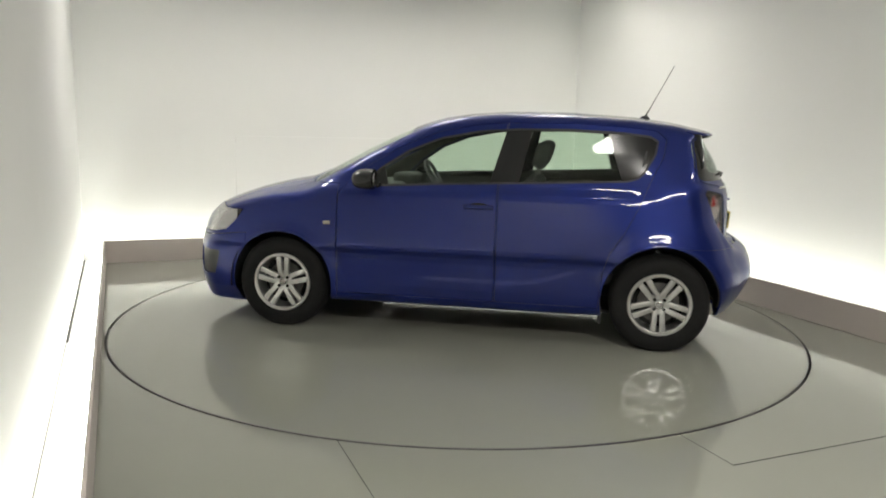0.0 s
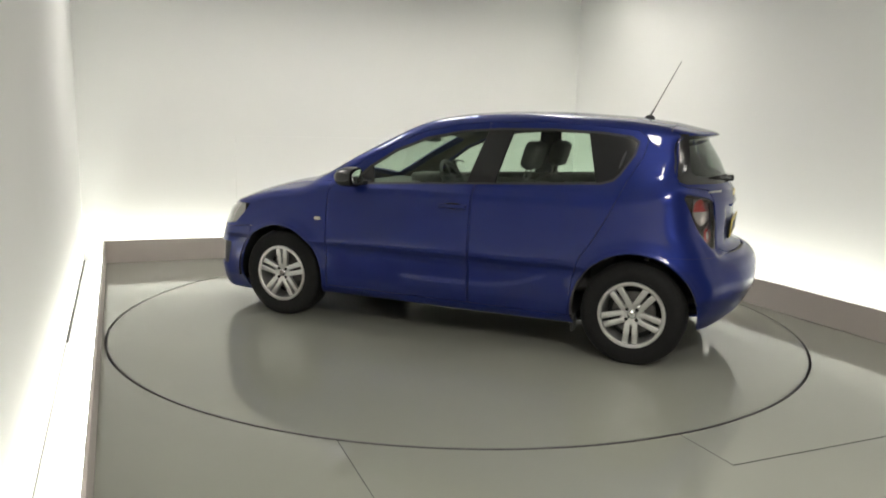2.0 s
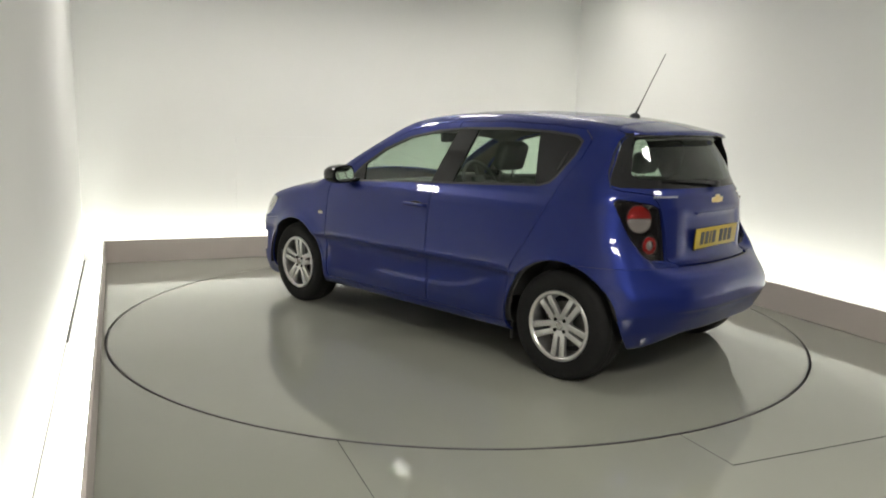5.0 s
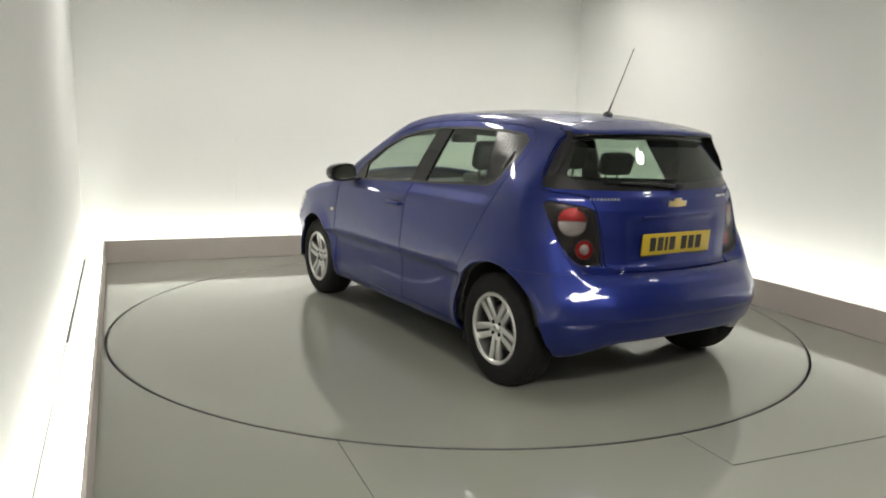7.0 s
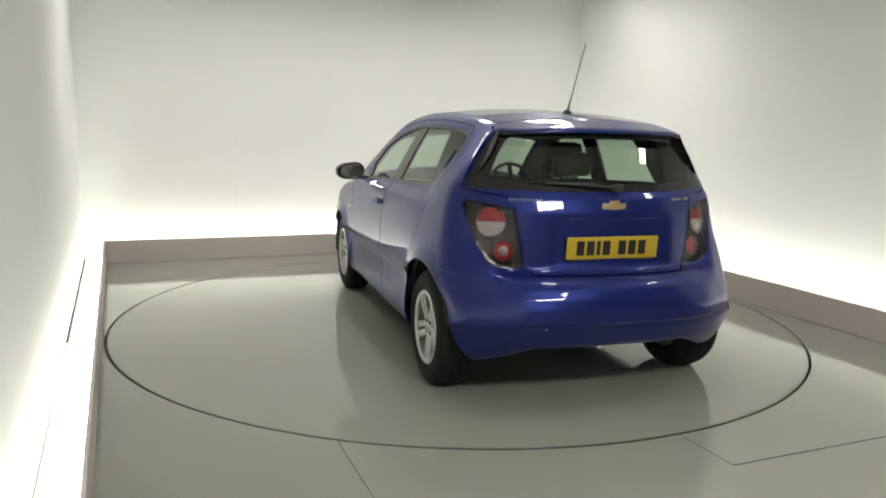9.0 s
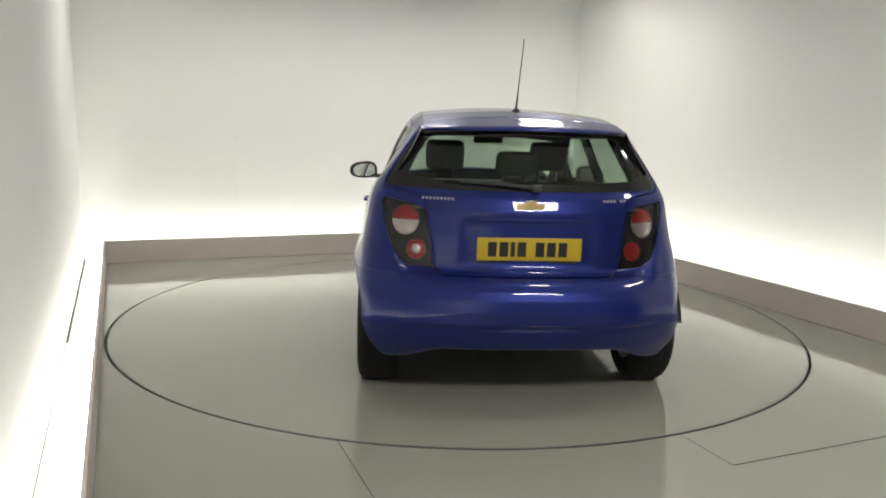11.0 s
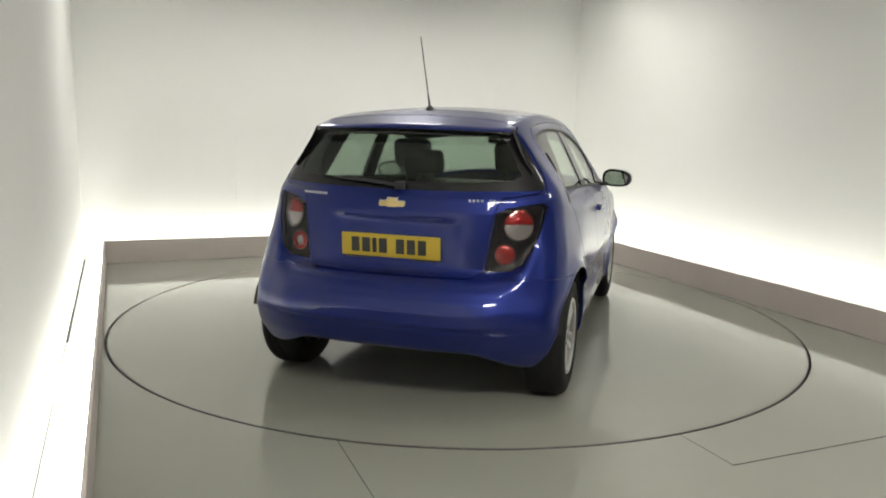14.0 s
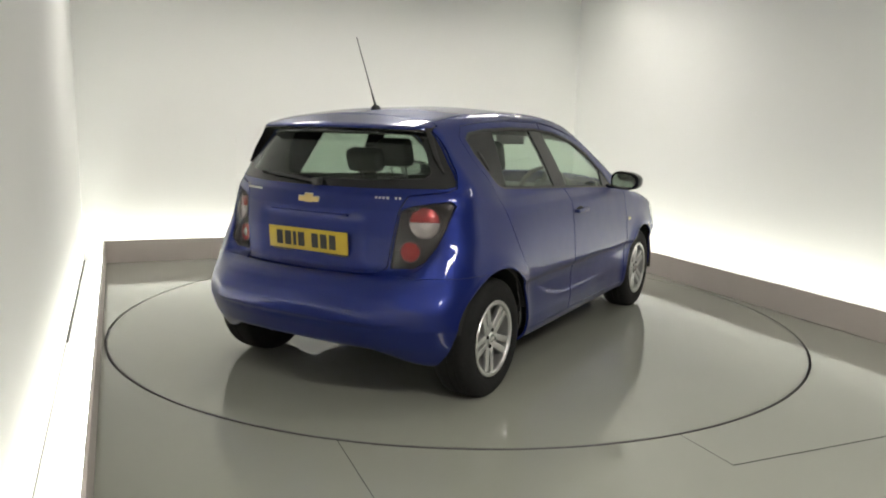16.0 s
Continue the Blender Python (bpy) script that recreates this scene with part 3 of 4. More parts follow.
def car_skin():
    rest = skin(hull, (-2.02, -0.045, 0.08), (2.18, 0.98, 1.56), 0.0125)
    rest = clip(rest, lambda p: -p[:, 1])
    rest[0][:, 1] = np.where(rest[0][:, 1] < 1e-5, 0, rest[0][:, 1])
    rest = clip(rest, lambda p: -ARCH(p))
    win, rest = split(rest, DLO)
    seal, win = split(win, lambda p: -0.014 - DLO(p))
    # the window band: front glass, centre pillar, rear glass, black corner
    f1 = lambda p: -(p[:, 0] + 0.145 + 0.26 * (p[:, 2] - 1.04))
    f2 = lambda p: -(p[:, 0] + 0.335 + 0.2 * (p[:, 2] - 1.04))
    f3 = lambda p: -(p[:, 0] + 0.985 - 0.30 * (p[:, 2] - 1.08))
    fglass, win = split(win, f1)
    sail, fglass = split(fglass, lambda p: 0.535 + 0.30 * (p[:, 2] - 1.0) - p[:, 0], 0.001)
    pillar, win = split(win, f2, 0.001)
    rglass, corner = split(win, f3, 0.001)
    for twin in (False, True):
        panel("window_seal", seal, M_PLASTIC, car, 0.012, 0.002, twin)
        panel("front_side_window", fglass, M_GLASS, car, 0.004, 0.008, twin)
        panel("mirror_sail", sail, M_BLACK, car, 0.012, 0.003, twin, "black triangle at the mirror's foot")
        panel("pillar_cover", pillar, M_BLACK, car, 0.02, 0.004, twin)
        panel("rear_side_window", rglass, M_GLASS, car, 0.004, 0.008, twin)
        panel("corner_cover", corner, M_BLACK, car, 0.02, 0.004, twin, "black corner cover with a hidden door handle")
    lamp, rest = split(rest, LAMP, 0.002)
    gate, rest = split(rest, GATE, 0.003)
    rwin, gate = split(gate, RWIN, 0.001)
    rpane, rim = split(rwin, RPANE)
    bumper, rest = split(rest, BUMPER, 0.0008)
    head, rest = split(rest, HEADLAMP, 0.002)
    nose, rest = split(rest, NOSEPIECE, 0.002)
    fog, nose = split(nose, FOG)
    grille, nose = split(nose, GRILLE)
    shield, rest = split(rest, SHIELD, 0.001)
    hood, rest = split(rest, HOOD, 0.0025)
    roof, rest = split(rest, ROOF, 0.002)
    fdoor, rest = split(rest, FDOOR, 0.0019)
    rdoor, rest = split(rest, RDOOR, 0.0019)
    wing, rest = split(rest, both(cut_x(0.8725, -1), cut_y(0.60, -1), cut_z(1.0, 1)), 0.0015)
    for twin in (False, True):
        panel("front_wing", wing, M_PAINT, car, 0.01, 0, twin)
    panel("body", rest, M_PAINT, car, 0.012, 0, None, "blue painted body shell")
    panel("roof", roof, M_PAINT, car, 0.01, 0, None)
    panel("bonnet", hood, M_PAINT, car, 0.01, 0, None)
    panel("windscreen", shield, M_GLASS, car, 0.005, 0.003, None)
    panel("rear_bumper", bumper, M_PAINT, car, 0.01, 0, None)
    panel("front_bumper", nose, M_PAINT, car, 0.01, 0, None)
    panel("grille", grille, M_PLASTIC, car, 0.008, 0.02, None, "black front grille")
    doors = []
    for twin in (False, True):
        doors.append(panel("front_door", fdoor, M_PAINT, car, 0.014, 0, twin))
        doors.append(panel("rear_door", rdoor, M_PAINT, car, 0.014, 0, twin))
    tailgate = panel("tailgate", gate, M_PAINT, car, 0.012, 0, None, "blue tailgate with a roof spoiler")
    rw = panel("rear_window", rpane, M_RGLASS, tailgate, 0.004, 0.003, None)
    panel("window_border", rim, M_BLACK, rw, 0.004, 0.003, None)
    lamps = []
    for twin in (False, True):
        s = -1 if twin else 1
        tl = panel("tail_lamp", lamp, M_BLACK, car, 0.004, 0.024, twin, "dark tail lamp with red and clear lenses")
        panel("lens", lamp, M_LENS, tl, 0.003, 0.0, twin, "smoked lens")
        lamps.append((s, tl, twin))
        hl = panel("headlamp", head, M_BLACK, car, 0.004, 0.024, twin, "clear headlamp with a dark bezel in the wing's corner")
        panel("reflector", clip(head, both(cut_x(1.885, 1), cut_x(1.60, -1))), M_WHITE, hl, 0.006, 0.012, twin, "bright lamp reflector")
        panel("lens", head, M_CLEAR, hl, 0.003, 0.0, twin)
        panel("fog_lamp_surround", fog, M_PLASTIC, car, 0.006, 0.02, twin)
    return doors, tailgate, rw, lamps


doors, tailgate, rear_window, tail_lamps = car_skin()


def inner(p):
    return hull(p) + 0.045


def lining():
    """The cabin's inner lining, open at the windows."""
    m = skin(inner, (-1.95, -0.06, 0.15), (1.30, 0.95, 1.5), 0.035)
    m = clip(m, lambda p: -p[:, 1])
    m = clip(m, lambda p: -np.minimum.reduce([DLO(p), RWIN(p) + 0.03, SHIELD(p)]))
    m = clip(m, cut_x(1.15, 1))
    m = clip(m, lambda p: -np.maximum(np.minimum(np.hypot(p[:, 0] - AX, p[:, 2] - HUB), np.hypot(p[:, 0] + AX, p[:, 2] - HUB)) - 0.37, 0.4 - p[:, 1]))
    panel("cabin_lining", m, M_TRIM, car, 0.004, 0, None, "grey cabin lining", inner)


lining()
part("floor_pan", box(-1.35, -0.70, 0.20, 1.85, 0.70, 0.225, 0.01, 2), M_CARPET, car)
part("firewall", box(1.12, -0.74, 0.2, 1.16, 0.74, 0.93, 0.01, 2), M_CARPET, car)
for sx in (AX, -AX):
    for sy in (1, -1):
        bm = lathe([(0.378, -0.048), (0.385, 0.0), (0.39, 0.25), (0.30, 0.28), (0.05, 0.28)], 48)
        bmesh.ops.delete(bm, geom=[v for v in bm.verts if v.co.z < (-0.08 if sx > 0 else 0.07)], context="VERTS")
        part("wheel_arch_liner", bm, M_CARPET, car, m=Matrix.Translation((sx, sy * 0.80, HUB)) @ Matrix.Rotation(math.pi if sy > 0 else 0, 4, "Z"))


def wheel(x, y, turn):
    """An alloy wheel with five pairs of spokes; its outer face looks to +y."""
    s = 1 if y > 0 else -1
    w = new("wheel")
    w.parent = car
    w.matrix_basis = Matrix.Translation((x, y, HUB)) @ Matrix.Rotation(0 if s > 0 else math.pi, 4, "Z") @ Matrix.Rotation(turn, 4, "Y")
    R = 0.3165
    part("tyre", lathe([(0.196, -0.01), (0.205, 0.006), (0.225, 0.012), (0.262, 0.014), (0.288, 0.006), (0.303, -0.006), (0.312, -0.022), (R, -0.045), (R - .004, -0.060), (R, -0.064), (R, -0.098), (R - .004, -0.102), (R, -0.106), (R, -0.14),
                        (0.311, -0.17), (0.29, -0.195), (0.25, -0.205), (0.196, -0.19)], 72), M_RUBBER, w, "black rubber tyre")
    rim = part("rim", lathe([(0.199, -0.012), (0.203, 0.004), (0.199, 0.010), (0.184, 0.009), (0.177, 0.0), (0.180, -0.02), (0.172, -0.06), (0.168, -0.16), (0.19, -0.185), (0.199, -0.19)], 72), M_ALLOY, w, "silver alloy rim")
    for i in range(5):
        for sd in (-1, 1):
            bm = box(0.035, -0.026, -0.0155, 0.188, 0.0, 0.0155, 0.005, 2)
            for v in bm.verts:
                k = min(1.0, max(0.0, (v.co.x - 0.035) / 0.151))
                v.co.z *= 1.0 + 0.28 * k
                v.co.y += -0.002 - 0.012 * (1 - k) ** 1.5
                v.co.z += sd * (0.0205 + 0.0095 * k)
            bmesh.ops.transform(bm, verts=bm.verts, matrix=Matrix.Rotation(-2 * math.pi * i / 5 - math.pi / 2, 4, "Y"))
            part("spoke", bm, M_ALLOY, rim)
    part("hub", lathe([(0.0001, -0.006), (0.024, -0.006), (0.028, -0.010), (0.030, -0.016), (0.062, -0.012), (0.070, -0.018), (0.072, -0.045), (0.05, -0.05)], 40), M_ALLOY, rim)
    part("hub_cap", lathe([(0.0001, 0.0), (0.020, -0.001), (0.025, -0.006), (0.025, -0.012)], 32), M_CHROME, rim)
    for i in range(4):
        a = math.pi / 4 + i * math.pi / 2
        bm = lathe([(0.0001, -0.008), (0.010, -0.009), (0.0115, -0.015), (0.0115, -0.03)], 12)
        part("wheel_bolt", bm, M_BLACK, rim, m=Matrix.Translation((0.043 * math.cos(a), 0, 0.043 * math.sin(a))))
    part("brake_disc", lathe([(0.0001, -0.075), (0.13, -0.075), (0.132, -0.095), (0.0001, -0.095)], 48), M_STEEL, w, "dull steel brake disc")
    part("brake_drum", lathe([(0.0001, -0.10), (0.165, -0.105), (0.165, -0.115), (0.0001, -0.116)], 40), M_CARPET, w)


for x, y, a in ((AX, TRACK + .01, 0.0), (-AX, TRACK + .01, math.pi), (AX, -TRACK - .01, 0.2), (-AX, -TRACK - .01, 0.5)):
    wheel(x, y, a)


# ---- fittings outside ----
def tail_x(y, z):
    """Where the rear face lies."""
    xs = np.linspace(-2.1, -1.0, 2201)
    f = hull(np.stack([xs, np.full_like(xs, y), np.full_like(xs, z)], -1))
    return float(xs[np.argmax(f < 0)])


def side_y(x, z):
    """Where the flank lies."""
    ys = np.linspace(1.1, 0.2, 1801)
    f = hull(np.stack([np.full_like(ys, x), ys, np.full_like(ys, z)], -1))
    return float(ys[np.argmax(f < 0)])


def roof_z(x, y):
    zs = np.linspace(1.7, 0.5, 2401)
    f = hull(np.stack([np.full_like(zs, x), np.full_like(zs, y), zs], -1))
    return float(zs[np.argmax(f < 0)])


def dome(r, z0, z1, depth, hole=0.0):
    """A shallow cap about +z, cut off below z0 and above z1 across its face."""
    bm = bmesh.new()
    rings = []
    for i in range(9):
        k = hole + (1 - hole) * i / 8
        rings.append([bm.verts.new((r * k * math.cos(a), r * k * math.sin(a), depth * (1 - k * k) + 0.0008 * math.sin(k * 40)))
                      for a in [2 * math.pi * j / 48 for j in range(48)]] if k > 0 else [bm.verts.new((0, 0, depth))])
    for a, b in zip(rings, rings[1:]):
        for j in range(48):
            q = (a[0], b[j], b[(j + 1) % 48]) if len(a) == 1 else (a[j], b[j], b[(j + 1) % 48], a[(j + 1) % 48])
            bm.faces.new(q)
    for lim, sign in ((z0, -1), (z1, 1)):
        bmesh.ops.bisect_plane(bm, geom=bm.verts[:] + bm.edges[:] + bm.faces[:], plane_co=(0, lim, 0), plane_no=(0, sign, 0), clear_outer=True)
    r2 = bmesh.ops.extrude_face_region(bm, geom=bm.faces[:])
    bmesh.ops.translate(bm, verts=[v for v in r2["geom"] if isinstance(v, bmesh.types.BMVert)], vec=(0, 0, 0.002))
    bmesh.ops.recalc_face_normals(bm, faces=bm.faces)
    return bm


def lamp_frame(s, y, z, sink):
    """A frame lying on the rear corner, z out of the lamp and y up."""
    x = tail_x(y, z)
    n = Vector(gradient(hull, np.array([[x, y, z]]))[0]).normalized()
    c = Vector((x, y, z)) - n * sink
    n.y, c.y = s * n.y, s * c.y
    up = (Vector((0, 0, 1)) - n * n.z).normalized()
    side = up.cross(n)
    return Matrix(((side.x, up.x, n.x, c.x), (side.y, up.y, n.y, c.y), (side.z, up.z, n.z, c.z), (0, 0, 0, 1)))


# two round units in each tail lamp, each in a bright ring
UP = Matrix.Rotation(radians(90), 4, "X")
for s, tl, twin in tail_lamps:
    at = lamp_frame(s, 0.618, 0.930, 0.020)
    part("brake_light", dome(0.073, 0.003, 1, 0.012), M_RED, tl, "red brake light", m=at)
    part("indicator", dome(0.073, -1, 0.001, 0.012), M_WHITE, tl, "clear indicator", m=at)
    part("lamp_ring", lathe([(0.074, 0.0), (0.0765, 0.004), (0.079, 0.0)], 48), M_STEEL, tl, m=at @ UP)
    at = lamp_frame(s, 0.560, 0.785, 0.019)
    part("fog_light", dome(0.048, -1, 1, 0.008, 0.0 if twin else 0.56), M_RED, tl, "red fog light", m=at)
    if not twin:
        part("reversing_light", dome(0.027, -1, 1, 0.010), M_WHITE, tl, "clear reversing light", m=at)
    part("lamp_ring", lathe([(0.049, 0.0), (0.051, 0.004), (0.053, 0.0)], 40), M_STEEL, tl, m=at @ UP)

# number plate: yellow, its characters shown as plain bars
px = tail_x(0.26, 0.80) - 0.024
plate = part("number_plate", box(-0.004, -0.26, -0.0575, 0.004, 0.26, 0.0575, 0.003, 2), M_YELLOW, tailgate, "yellow number plate with black bars",
             m=Matrix.Translation((px, 0, 0.806)) @ Matrix.Rotation(radians(-4), 4, "Y"))
part("plate_holder", box(0.002, -0.245, -0.070, 0.020, 0.245, 0.045, 0.004, 2), M_PLASTIC, tailgate, "black plate holder",
     m=Matrix.Translation((px, 0, 0.806)) @ Matrix.Rotation(radians(-4), 4, "Y"))
for i, y in enumerate((0.185, 0.128, 0.083, 0.038, -0.052, -0.109, -0.166)):
    w = 0.011 if i == 2 else 0.0215
    part("bar", box(-0.0052, y - w, -0.037, -0.0038, y + w, 0.037, 0.0005, 1), M_INK, plate)

# plain bow-shaped emblem
ex = tail_x(0, 1.017)
emblem = prism([(-0.064, -0.011), (-0.024, -0.011), (-0.029, -0.023), (0.021, -0.023), (0.026, -0.011), (0.060, -0.011), (0.064, 0.011), (0.024, 0.011),
                (0.029, 0.023), (-0.021, 0.023), (-0.026, 0.011), (-0.060, 0.011)], 0.007, 0.0015)
TO_TAIL = Matrix(((0, 0, -1, 0), (-1, 0, 0, 0), (0, 1, 0, 0), (0, 0, 0, 1)))
part("emblem", emblem, M_GOLD, tailgate, "gold emblem on the tailgate", m=Matrix.Translation((ex + 0.001, 0, 1.015)) @ TO_TAIL @ Matrix.Diagonal((1.04, 1.2, 1, 1)))
rimb = prism([(-0.068, -0.014), (-0.028, -0.014), (-0.032, -0.026), (0.023, -0.026), (0.028, -0.014), (0.064, -0.014), (0.068, 0.014), (0.028, 0.014),
              (0.032, 0.026), (-0.023, 0.026), (-0.028, 0.014), (-0.064, 0.014)], 0.005, 0.001)
part("emblem_rim", rimb, M_CHROME, tailgate, m=Matrix.Translation((ex + 0.002, 0, 1.015)) @ TO_TAIL @ Matrix.Diagonal((1.04, 1.2, 1, 1)))


def lettering(y0, widths, z):
    y = y0
    for w in widths:
        if w > 0:
            x = tail_x(y - w / 2, z)
            part("letter_bar", box(x - 0.003, y - w, z - 0.006, x + 0.004, y, z + 0.006, 0.001, 1), M_ALLOY, tailgate)
        y -= abs(w) + 0.007


lettering(0.53, [0.011] * 9, 1.043)
lettering(-0.375, [0.012, 0.011, 0.012, 0.013, -0.012, 0.012, 0.011], 1.043)

# tailgate handle ledge above the plate
hx = tail_x(0.0, 0.955)
part("handle_strip", box(hx - 0.001, -0.25, 0.944, hx + 0.02, 0.25, 0.954, 0.003, 3), M_PAINT, tailgate)

# black blades stand out beside the rear window and carry the roof spoiler
for s in (1, -1):
    bm = bmesh.new()
    rows_ = []
    for i in range(15):
        k = i / 14
        z = 1.170 + 0.215 * k
        y = 0.652 - 0.118 * k - 0.008 * math.sin(math.pi * k)
        x = max(tail_x(y - 0.012, z), TAIL(z) + 0.13)
        d, g = 0.001 + 0.080 * k ** 1.3, 0.25 + 0.75 * k
        rows_.append([bm.verts.new(v) for v in ((x + 0.014, s * (y + 0.010 * g), z), (x - d * 0.7, s * (y + 0.006 * g), z), (x - d, s * (y - 0.002 * g), z), (x - d * 0.8, s * (y - 0.010 * g), z), (x + 0.014, s * (y - 0.016 * g), z))])
    for a, b in zip(rows_, rows_[1:]):
        for j in range(5):
            bm.faces.new((a[j], a[(j + 1) % 5], b[(j + 1) % 5], b[j]))
    bm.faces.new(rows_[0])
    bm.faces.new(rows_[-1])
    bmesh.ops.recalc_face_normals(bm, faces=bm.faces)
    part("spoiler_blade", bm, M_BLACK, tailgate, "gloss black blade beside the window")

# rear wiper
wx = [tail_x(y, z) - 0.016 for y, z in ((-0.03, 1.105), (0.16, 1.118), (0.345, 1.122))]
wiper = part("wiper", tube([(wx[0] - 0.004, -0.03, 1.105), (wx[1] - 0.006, 0.16, 1.122), (wx[2] - 0.002, 0.345, 1.128)], [0.011, 0.008, 0.005], 8), M_PLASTIC, rear_window, "black rear wiper")
part("wiper_blade", tube([(tail_x(y, 1.128) - 0.008, y, 1.128) for y in (0.02, 0.12, 0.22, 0.32, 0.42)], 0.006, 6), M_RUBBER, rear_window)
part("wiper_cap", box(wx[0] - 0.025, -0.055, 1.085, wx[0] + 0.015, -0.005, 1.125, 0.010, 3), M_PLASTIC, rear_window)
# aerial
az = roof_z(-1.165, 0)
aerial = part("aerial", tube([(-1.165, 0, az + 0.01), (-1.185, 0, az + 0.05), (-1.21, 0, az + 0.10), (-1.345, 0, az + 0.372)], [0.007, 0.0055, 0.0032, 0.0024], 8), M_PLASTIC, car, "thin black roof aerial")
bm = bmesh.new()
bmesh.ops.create_uvsphere(bm, u_segments=20, v_segments=10, radius=1, matrix=Matrix.LocRotScale((-1.165, 0, az), None, (0.036, 0.022, 0.024)))
part("aerial_base", bm, M_PLASTIC, aerial)

# mirrors, handles, side markers
for s in (1, -1):
    bm = bmesh.new()
    bmesh.ops.create_uvsphere(bm, u_segments=32, v_segments=20, radius=1)
    for v in bm.verts:
        q = v.co
        x, y, z = [math.copysign(abs(c) ** 0.75, c) for c in q]
        x = max(x, -0.35)
        z *= 1.0 - 0.16 * y if z > 0 else 0.92
        v.co = (x * 0.105, y * 0.108, z * 0.068)
    m = Matrix.Translation((0.635, s * 0.910, 1.040)) @ Matrix.Rotation(s * radians(4), 4, "Z") @ Matrix.Diagonal((1, s, 1, 1))
    bmesh.ops.transform(bm, verts=bm.verts, matrix=m)
    if s < 0:
        bmesh.ops.reverse_faces(bm, faces=bm.faces)
    mir = part("door_mirror", bm, M_BLACK, car, "black door mirror")
    outline = []
    for i in range(28):
        a = 2 * math.pi * i / 28
        y, z = [math.copysign(abs(c) ** 0.75, c) for c in (math.cos(a), math.sin(a))]
        z *= 1.0 - 0.16 * y if z > 0 else 0.92
        outline.append((s * y * 0.086, z * 0.051))
    if s < 0:
        outline.reverse()
    bm = prism(outline, 0.003)
    base = Matrix.Translation((0.635, s * 0.910, 1.040)) @ Matrix.Rotation(s * radians(7), 4, "Z") @ Matrix.Translation((-0.046, 0, 0)) @ Matrix.Rotation(radians(4), 4, "Y")
    part("mirror_glass", bm, M_MIRROR, mir, "mirror glass", m=base @ Matrix(((0, 0, -1, 0), (1, 0, 0, 0), (0, 1, 0, 0), (0, 0, 0, 1))))
    part("mirror_foot", box(0.58, s * 0.70, 0.985, 0.69, s * 0.85, 1.012, 0.010, 3), M_BLACK, mir)
    yh = side_y(-0.085, 0.885)
    door = doors[0] if s > 0 else doors[2]
    part("door_handle", box(-0.185, s * (yh + 0.012), 0.874, 0.010, s * (yh + 0.034), 0.900, 0.009, 3), M_PAINT, door)
    for hx in (-0.165, -0.012):
        part("handle_foot", box(hx - 0.018, s * (yh - 0.006), 0.876, hx + 0.018, s * (yh + 0.016), 0.898, 0.006, 2), M_PAINT, door)
    # flat black oval: the shade of the handle's hollow, put in as colour
    bm = bmesh.new()
    bmesh.ops.create_uvsphere(bm, u_segments=24, v_segments=10, radius=1, matrix=Matrix.LocRotScale((-0.085, s * (yh - 0.001), 0.882), None, (0.075, 0.004, 0.028)))
    part("handle_shade", bm, M_BLACK, door)
    ym = side_y(0.94, 0.738)
    part("side_marker", box(0.915, s * (ym - 0.008), 0.726, 0.965, s * (ym + 0.006), 0.750, 0.006, 3), M_AMBER, car, "small clear side marker")
    grip = [(-1.115 - 0.25 * (z - 1.17), s * (side_y(-1.115 - 0.25 * (z - 1.17), z) - 0.002), z) for z in (1.17, 1.20, 1.235, 1.27)]
    part("hidden_handle", tube(grip, [0.004, 0.007, 0.007, 0.004], 8), M_PLASTIC, car)
    # mud guard lip at the sill's end
    part("mud_flap", box(-0.905, s * 0.72, 0.15, -0.885, s * 0.80, 0.25, 0.006, 2), M_PLASTIC, car)

# headlamp bowls and lower grille
for s in (1, -1):
    bm = lathe([(0.0001, -0.03), (0.03, -0.025), (0.055, 0.0), (0.058, 0.01)], 32)
    part("headlamp_bowl", bm, M_CHROME, car, m=Matrix.Translation((1.83, s * 0.60, 0.715)) @ Matrix.Rotation(radians(-90), 4, "Z"))
part("exhaust_pipe", tube([(-1.2, 0.46, 0.27), (-1.6, 0.47, 0.300), (-1.72, 0.47, 0.295)], 0.020, 14), M_CARPET, car, "dark exhaust pipe")
part("rear_axle", tube([(-AX, -0.7, 0.30), (-AX, 0.7, 0.30)], 0.04, 12), M_CARPET, car)


# ---- fittings inside ----
def cushion(x0, y0, z0, x1, y1, z1, r, m=None):
    bm = box(x0, y0, z0, x1, y1, z1, r, 4)
    if m is not None:
        bmesh.ops.transform(bm, verts=bm.verts, matrix=m)
    return bm


def seat(y):
    st = new("front_seat")
    st.parent = car
    st.matrix_basis = Matrix.Translation((0, y, 0))
    part("seat_cushion", cushion(-0.22, -0.25, 0.36, 0.30, 0.25, 0.54, 0.06), M_CLOTH, st)
    lean = Matrix.Translation((-0.18, 0, 0.46)) @ Matrix.Rotation(radians(-17), 4, "Y")
    part("backrest", cushion(-0.12, -0.235, 0.0, 0.02, 0.235, 0.62, 0.06, lean), M_CLOTH, st)
    part("headrest", cushion(-0.10, -0.125, 0.71, 0.0, 0.125, 0.90, 0.04, lean), M_CLOTH, st)
    for yy in (-0.06, 0.06):
        p, q = lean @ Vector((-0.05, yy, 0.58)), lean @ Vector((-0.05, yy, 0.72))
        part("headrest_post", tube([p, q], 0.007, 8), M_STEEL, st)
    return st


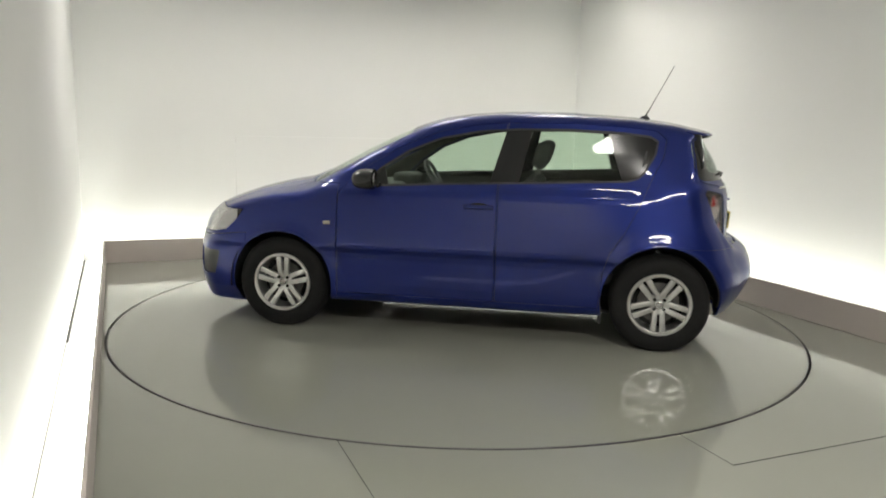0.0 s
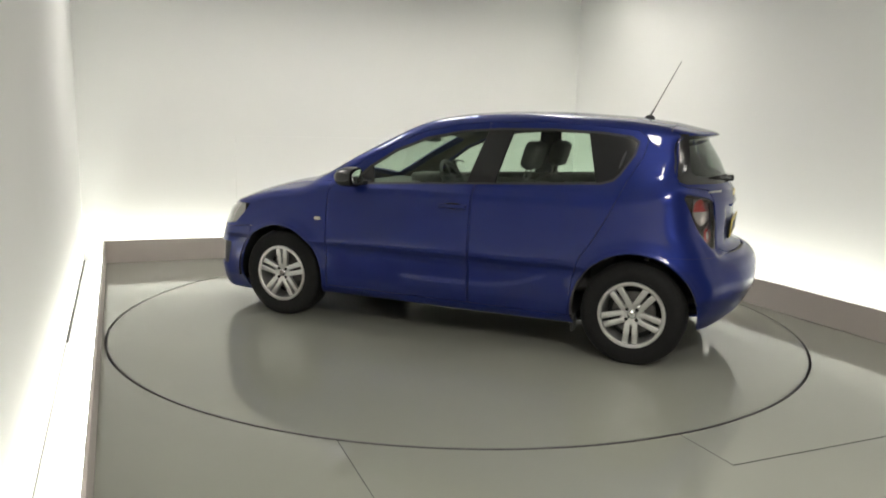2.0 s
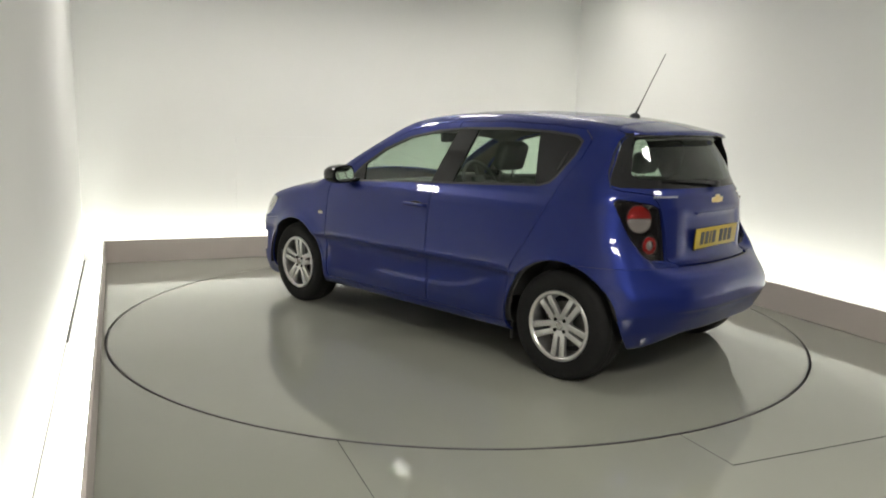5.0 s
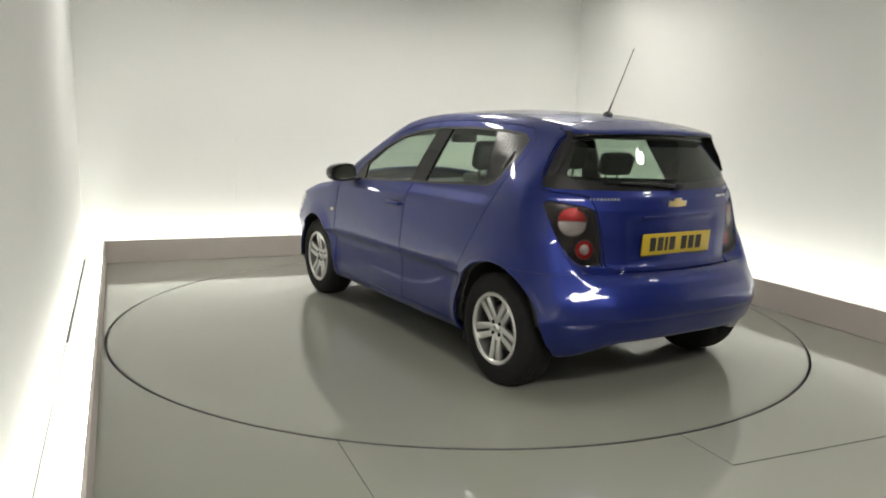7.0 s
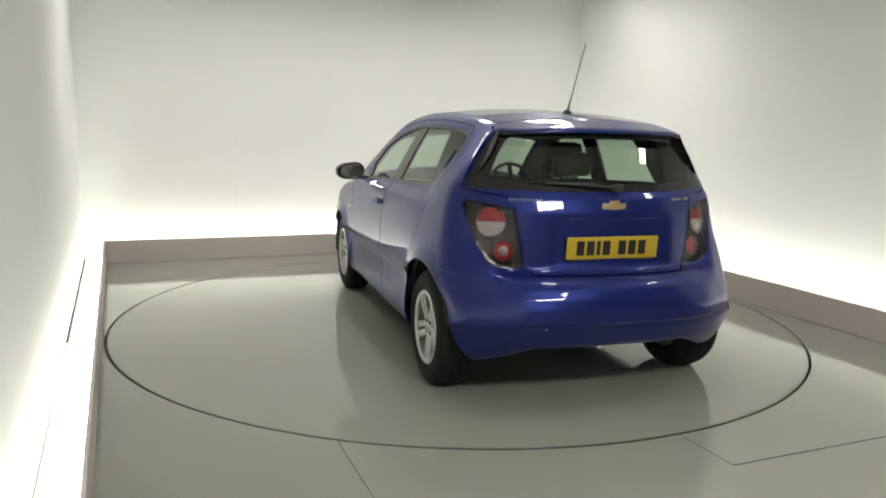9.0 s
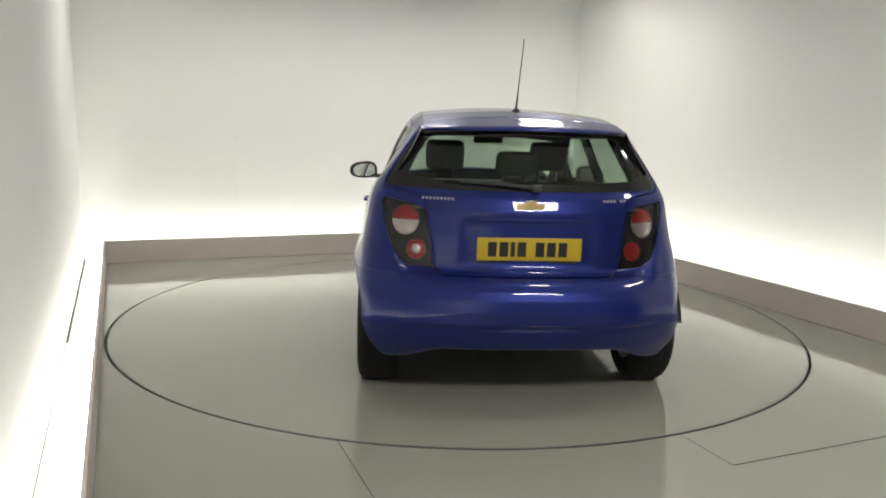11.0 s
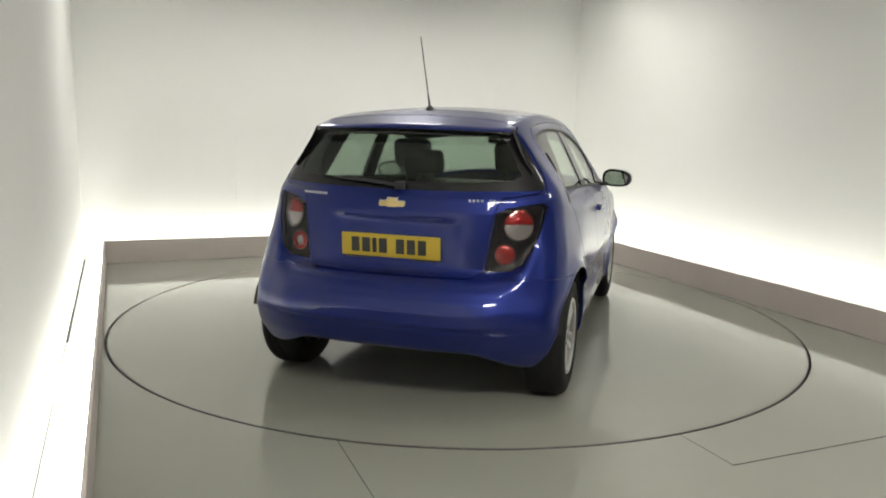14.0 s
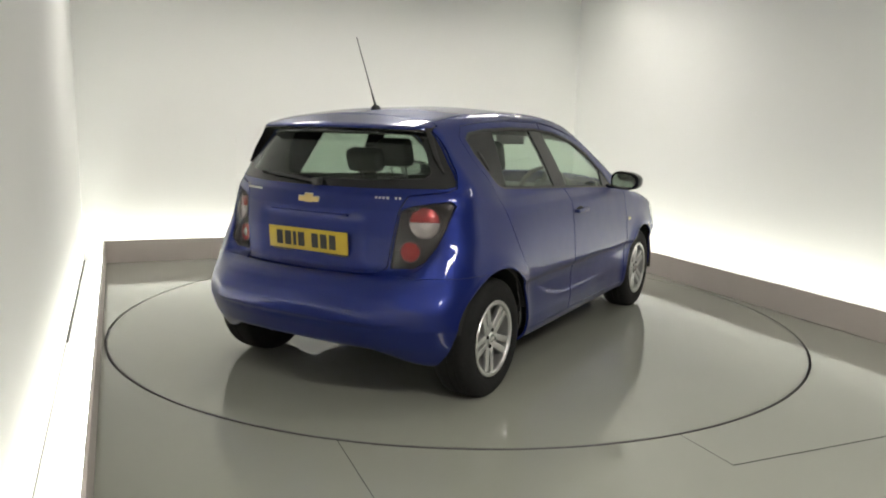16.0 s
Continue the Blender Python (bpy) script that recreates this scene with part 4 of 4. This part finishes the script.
seat(0.34)
seat(-0.34)
bench = new("rear_bench")
bench.parent = car
part("bench_cushion", cushion(-0.98, -0.62, 0.36, -0.52, 0.62, 0.55, 0.06), M_CLOTH, bench)
lean = Matrix.Translation((-0.93, 0, 0.46)) @ Matrix.Rotation(radians(-20), 4, "Y")
for y0, y1 in ((-0.62, -0.125), (-0.12, 0.62)):
    part("backrest", cushion(-0.12, y0, 0.0, 0.01, y1, 0.60, 0.05, lean), M_CLOTH, bench)
for y in (-0.36, 0.0, 0.36):
    hr = cushion(-0.10, y - 0.115, 0.57 if y else 0.745, -0.01, y + 0.115, 0.67 if y else 0.875, 0.035, lean)
    part("headrest", hr, M_CLOTH, bench)
    for yy in (y - 0.05, y + 0.05):
        part("headrest_post", tube([lean @ Vector((-0.05, yy, 0.56)), lean @ Vector((-0.05, yy, 0.62 if y else 0.77))], 0.006, 8), M_STEEL, bench)
part("parcel_shelf", box(-1.63, -0.58, 0.985, -1.20, 0.58, 1.003, 0.006, 2), M_CLOTH, car)
dash = part("dashboard", box(0.62, -0.70, 0.62, 1.12, 0.70, 0.955, 0.07, 5), M_TRIM, car, "dark grey dashboard")
part("instrument_hood", box(0.56, -0.50, 0.93, 0.75, -0.22, 1.02, 0.03, 4), M_TRIM, dash)
part("centre_stack", box(0.50, -0.14, 0.45, 0.70, 0.14, 0.93, 0.03, 3), M_TRIM, dash)
for s in (1, -1):
    part("door_card", box(-0.85, s * 0.735, 0.35, 0.80, s * 0.775, 0.985, 0.015, 3), M_TRIM, car)
sw = bmesh.new()
ringv = []
for i in range(40):
    a = 2 * math.pi * i / 40
    ringv.append([sw.verts.new(((0.178 + 0.015 * math.cos(b)) * math.cos(a), (0.178 + 0.015 * math.cos(b)) * math.sin(a), 0.015 * math.sin(b))) for b in [k * math.pi / 4 for k in range(8)]])
for i in range(40):
    for k in range(8):
        sw.faces.new((ringv[i][k], ringv[(i + 1) % 40][k], ringv[(i + 1) % 40][(k + 1) % 8], ringv[i][(k + 1) % 8]))
TURN = Matrix.Translation((0.42, -0.35, 0.955)) @ Matrix.Rotation(radians(-64), 4, "Y")
steer = part("steering_wheel", sw, M_PLASTIC, car, "dark steering wheel", m=TURN)
part("steering_hub", box(-0.06, -0.07, -0.035, 0.06, 0.07, 0.01, 0.02, 3), M_PLASTIC, steer)
for a in (0, math.pi, math.pi * 1.5):
    part("steering_spoke", box(0.04, -0.018, -0.012, 0.172, 0.018, 0.002, 0.005, 2), M_PLASTIC, steer, m=Matrix.Rotation(a + math.pi / 2, 4, "Z"))
part("rear_view_mirror", box(0.455, -0.17, 1.275, 0.48, 0.06, 1.345, 0.012, 3), M_PLASTIC, car, "dark rear-view mirror")
part("mirror_stalk", tube([(0.475, -0.055, 1.33), (0.52, -0.055, 1.375)], 0.012, 8), M_PLASTIC, car)

# ---- what the turntable does ----
def motions():
    def heading(t):
        return 171.27 - 6.9295 * t
    rows, disc = [], []
    for i in range(33):
        t = i * 0.5
        h = heading(t)
        c, s = math.cos(radians(h)), math.sin(radians(h))
        ox, oy = -0.1443, -0.1890
        rows.append((t, pose(c * ox - s * oy, s * ox + c * oy, 0.0, 0, 0, h)))
        disc.append((t, pose(0, 0, 0, 0, 0, h)))
    walk(car, rows)
    walk(turntable, disc)


motions()
